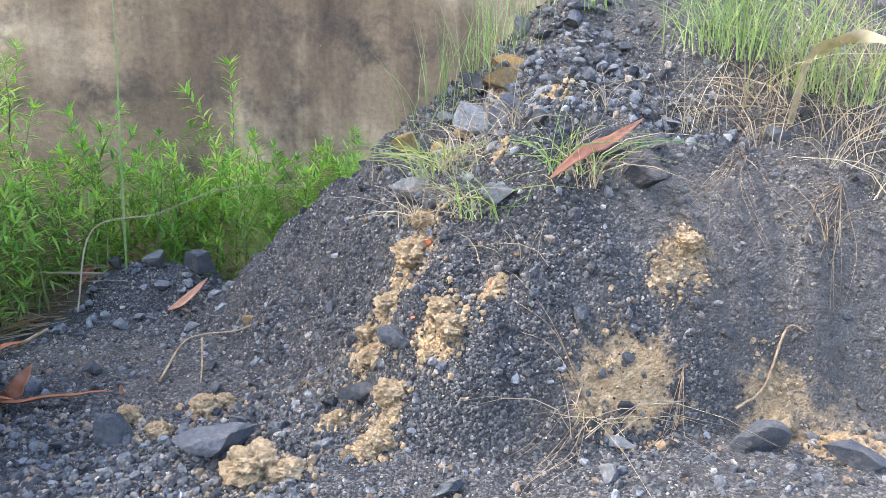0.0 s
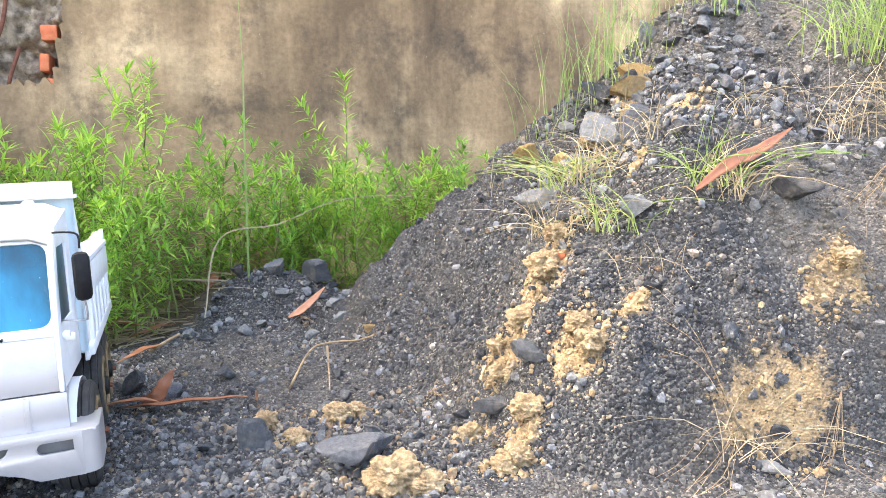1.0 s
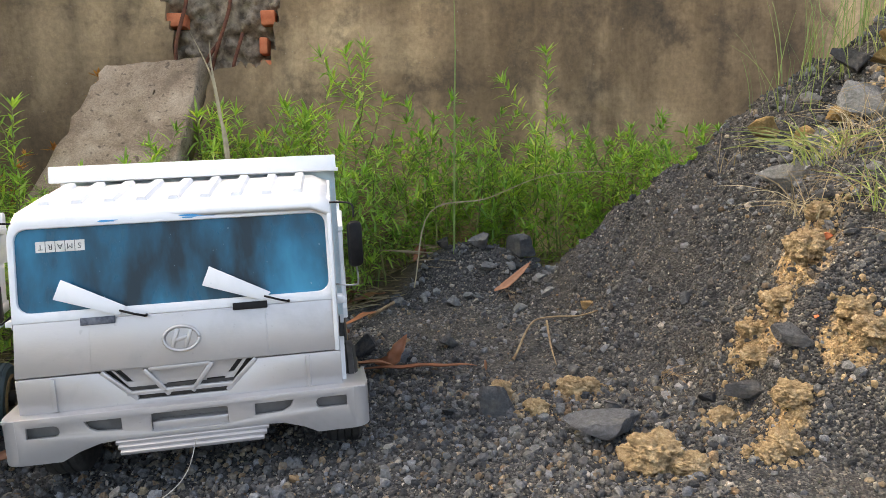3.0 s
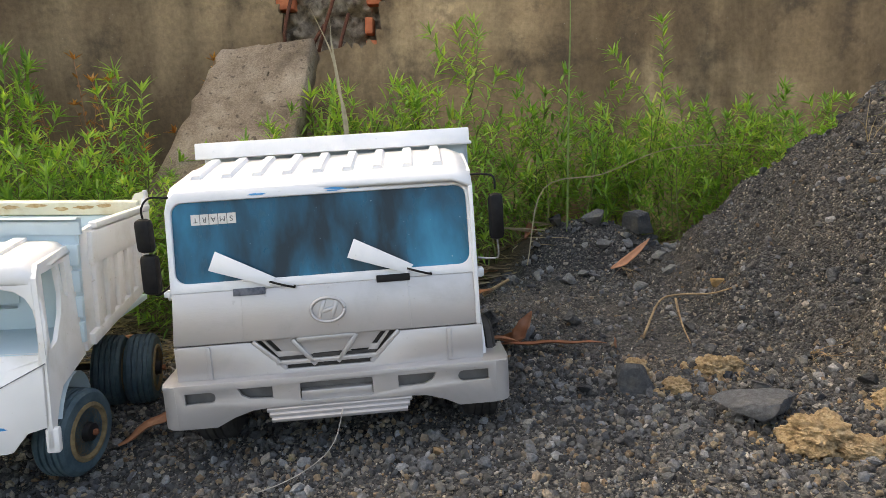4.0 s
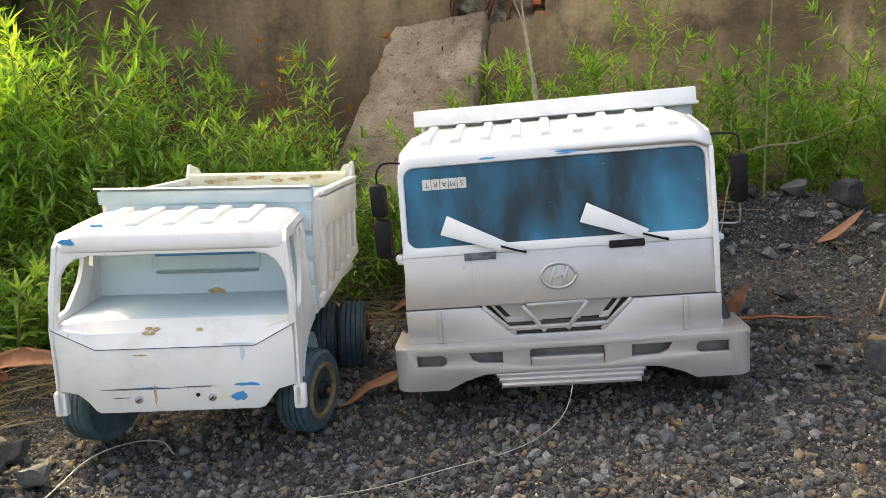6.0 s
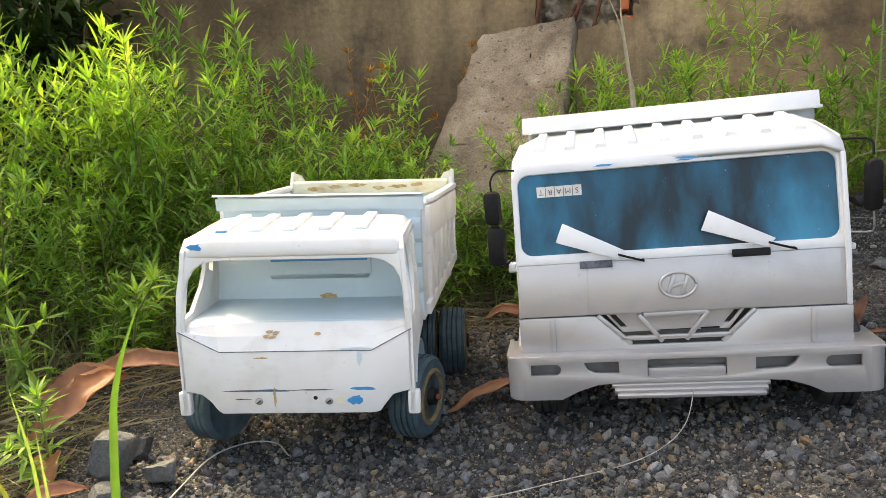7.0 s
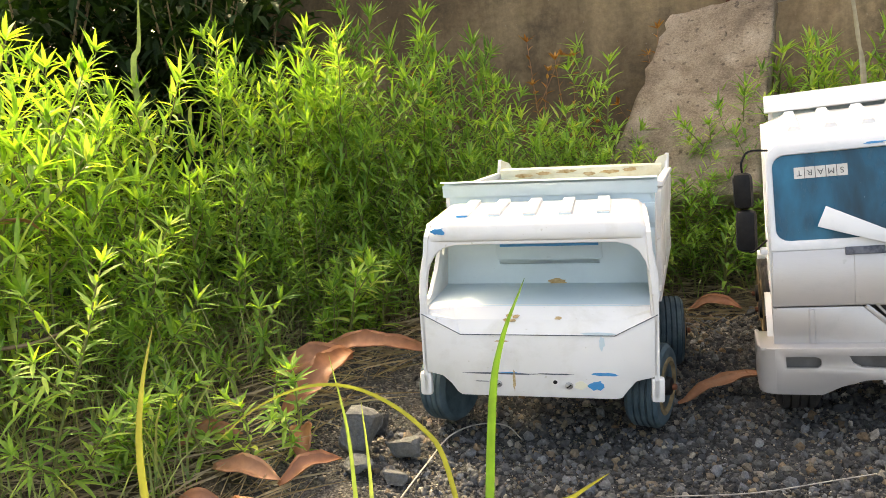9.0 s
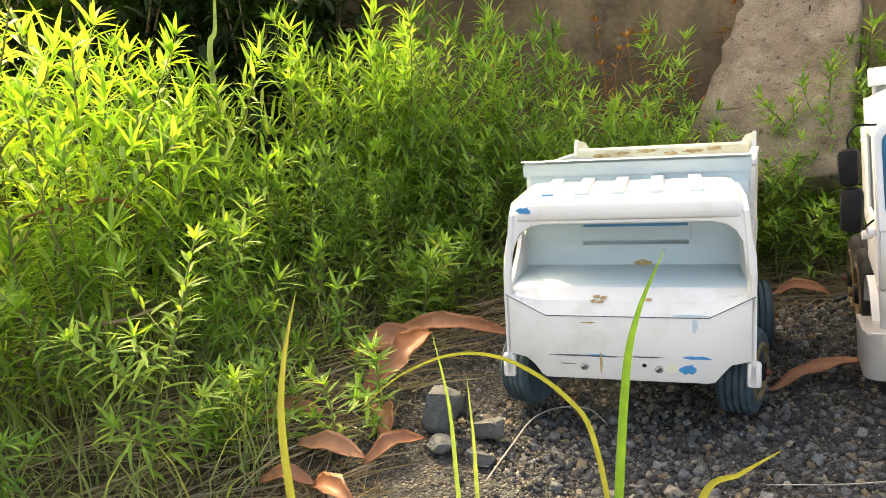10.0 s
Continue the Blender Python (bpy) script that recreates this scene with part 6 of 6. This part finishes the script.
dead_leaf([(0.101, 0.659, 0.280), (0.131, 0.672, 0.302), (0.165, 0.690, 0.316), (0.200, 0.709, 0.337)], 0.012, "long brown dry leaf lying on the heap", 0.25, 0, (0, -1, 0.45))
dead_leaf([g(-0.425, 1.06, 0.008), g(-0.40, 1.07, 0.018), g(-0.37, 1.085, 0.026)], 0.013, "curled red-brown leaf at the foot of the bank", 0.4, 1, (0, -0.8, 0.6))
dead_leaf([g(-0.505, 0.755, 0.008), (-0.482, 0.752, 0.034), (-0.472, 0.757, 0.050), (-0.464, 0.765, 0.066)], 0.017, "curled orange-brown leaf standing on its edge", 0.5, 2, (0.2, -0.9, 0.3))
dead_leaf([g(-0.52, 0.735, 0.006), g(-0.47, 0.735, 0.012), g(-0.42, 0.745, 0.010), g(-0.37, 0.752, 0.012)], 0.017, "long dark brown leaf flat on the gravel", 0.3, 3)
dead_leaf([g(-0.55, 0.73, 0.006), g(-0.51, 0.738, 0.014), g(-0.475, 0.745, 0.012)], 0.018, "orange-brown leaf on the gravel", 0.3, 4)
dead_leaf([g(-0.74, 0.97, 0.02), g(-0.69, 0.985, 0.035), g(-0.64, 1.01, 0.03)], 0.036, "wide brown leaf at the edge of the weeds", 0.3, 5)
dead_leaf([g(-0.66, 1.0, 0.01), g(-0.635, 1.03, 0.02), g(-0.615, 1.06, 0.015)], 0.028, "pale pinkish dry leaf on the gravel", 0.2, 6)
dead_leaf([g(-0.62, 0.90, 0.008), g(-0.60, 0.93, 0.015), g(-0.59, 0.965, 0.012)], 0.015, "pale dry leaf on the gravel", 0.2, 7)
dead_leaf([g(-0.36, 0.755, 0.004), (-0.362, 0.757, 0.045)], 0.008, "small brown leaf standing upright", 0.2, 8)
dead_leaf([g(-0.785, 0.42, 0.005), g(-0.765, 0.45, 0.012), g(-0.742, 0.478, 0.02), g(-0.715, 0.49, 0.022)], 0.026, "brown dry leaf between the two trucks", 0.4, 9)
dead_leaf([(-1.035, 0.325, 0.026), (-1.082, 0.262, 0.050), (-1.115, 0.236, 0.044), (-1.16, 0.201, 0.030)], 0.024, "large brown leaf at the edge of the weeds", 0.5, 10, (0.5, -0.4, 0.8))
dead_leaf([(-1.070, 0.225, 0.052), (-1.045, 0.185, 0.056), (-1.036, 0.150, 0.042), (-1.039, 0.108, 0.016)], 0.030, "large orange-brown leaf at the edge of the weeds", 0.5, 11, (0.5, -0.2, 0.85))
dead_leaf([(-1.105, 0.245, 0.030), (-1.128, 0.205, 0.036), (-1.150, 0.160, 0.020)], 0.036, "brown leaf half buried in litter", 0.4, 13, (0.5, -0.3, 0.8))
dead_leaf([(-1.177, -0.134, 0.234), (-1.173, -0.089, 0.239), (-1.168, -0.056, 0.240), (-1.164, -0.034, 0.228)], 0.026, "brown dry leaf caught on the weeds", 0.3, 12)
for k, (x, y, a, L, w) in enumerate(((-0.985, 0.05, 30, 0.07, 0.028), (-0.95, 0.095, 80, 0.06, 0.024), (-1.0, 0.115, 150, 0.06, 0.03), (-0.93, 0.02, 10, 0.06, 0.026), (-0.90, -0.02, 120, 0.07, 0.03), (-1.06, 0.05, 70, 0.06, 0.026), (-0.97, 0.0, 45, 0.05, 0.02),
                                    (-1.0, 0.36, 60, 0.07, 0.03), (-0.9, 0.70, 20, 0.07, 0.03), (-0.83, 0.78, 110, 0.06, 0.024), (-0.99, 0.62, 10, 0.06, 0.03), (-1.14, 0.80, 40, 0.08, 0.03), (-0.58, 1.14, 80, 0.05, 0.02), (-0.655, 0.80, 30, 0.06, 0.022))):
    dx, dy = math.cos(radians(a)) * L / 2, math.sin(radians(a)) * L / 2
    dead_leaf([g(x - dx, y - dy, 0.006), g(x, y, 0.018), g(x + dx, y + dy, 0.010)], 0.75 * w, "brown curled leaf lying on the ground", 0.6, 20 + k, (0.3, -0.25, 0.9))


def strand(name, label, points, r0, r1, mat, category):
    return tagged(new(name, tube(name, spline(points, 6), r0, r1, mat)), label, category)


strand("root", "pale dry root arching over the gravel", [g(-0.336, 0.80, 0.004), g(-0.325, 0.85, 0.03), g(-0.305, 0.87, 0.034), g(-0.265, 0.875, 0.02), g(-0.235, 0.87, 0.004)], 0.0017, 0.0009, TWIG, "root")
strand("root", "pale dry root lying on the gravel", [g(-0.307, 0.868, 0.03), g(-0.295, 0.83, 0.01), g(-0.28, 0.78, 0.004)], 0.0016, 0.0007, TWIG, "root")
strand("root", "pale bent root on the heap", [g(0.27, 0.62, 0.006), g(0.30, 0.63, 0.008), g(0.325, 0.645, 0.012), g(0.345, 0.645, 0.004)], 0.0016, 0.001, TWIG, "root")
strand("stick", "short grey stick at the foot of the bank", [g(-0.60, 0.95, 0.006), g(-0.57, 0.985, 0.02)], 0.003, 0.0025, TWIG, "stick")
strand("stick", "pale stick lying in the weeds", [(-1.143, -0.115, 0.135), (-1.14, -0.073, 0.130), (-1.135, -0.043, 0.134)], 0.0022, 0.0018, TWIG, "stick")
r = random.Random(77)
for k, (bx, by, n, L, way) in enumerate(((0.128, 0.590, 11, 0.12, (-0.8, -0.35)), (-0.16, 0.76, 9, 0.07, (0.5, -0.6)), (0.42, 0.74, 14, 0.14, (-0.5, -0.6)), (0.33, 0.78, 12, 0.13, (-0.4, -0.7)), (0.22, 0.62, 6, 0.1, (-0.3, -0.5)), (-0.41, 1.07, 8, 0.05, (0.3, -0.6)), (0.47, 0.60, 8, 0.1, (-0.6, -0.3)))):
    pieces = []
    for j in range(n):
        a = math.atan2(way[1], way[0]) + r.gauss(0, 0.45)
        ln = L * r.uniform(0.4, 1.1)
        pts = [g(bx + math.cos(a + 0.25 * r.gauss(0, 1) * t) * ln * t, by + math.sin(a) * ln * t, 0.003 + 0.012 * math.sin(3.0 * t) * r.random()) for t in (0, 0.3, 0.6, 1)]
        pieces.append(tube_arrays(spline(pts, 4), 0.00045, 0.0002, 3))
    bundle = new("dry_roots")
    for q in pieces:
        part("root_strand", merge("root_strand", [q], TWIG), bundle)
    tagged(bundle, "bundle of fine dry grass roots on the heap", "roots", "dry roots on the heap")
strand("wire", "thin pale wire curving over the gravel", [g(-0.862, 0.125, 0.004), g(-0.88, 0.17, 0.010), g(-0.897, 0.214, 0.016), g(-0.902, 0.255, 0.016), g(-0.885, 0.275, 0.010), g(-0.862, 0.272, 0.004)], 0.0008, 0.0006, WIRE, "wire")
strand("wire", "thin pale wire lying on gravel below the bumper", [g(-0.70, 0.262, 0.004), g(-0.655, 0.306, 0.004), g(-0.613, 0.351, 0.004), g(-0.575, 0.40, 0.004), g(-0.556, 0.432, 0.008), (-0.548, 0.45, 0.025), (-0.546, 0.462, 0.05)], 0.0005, 0.0004, WIRE, "wire")
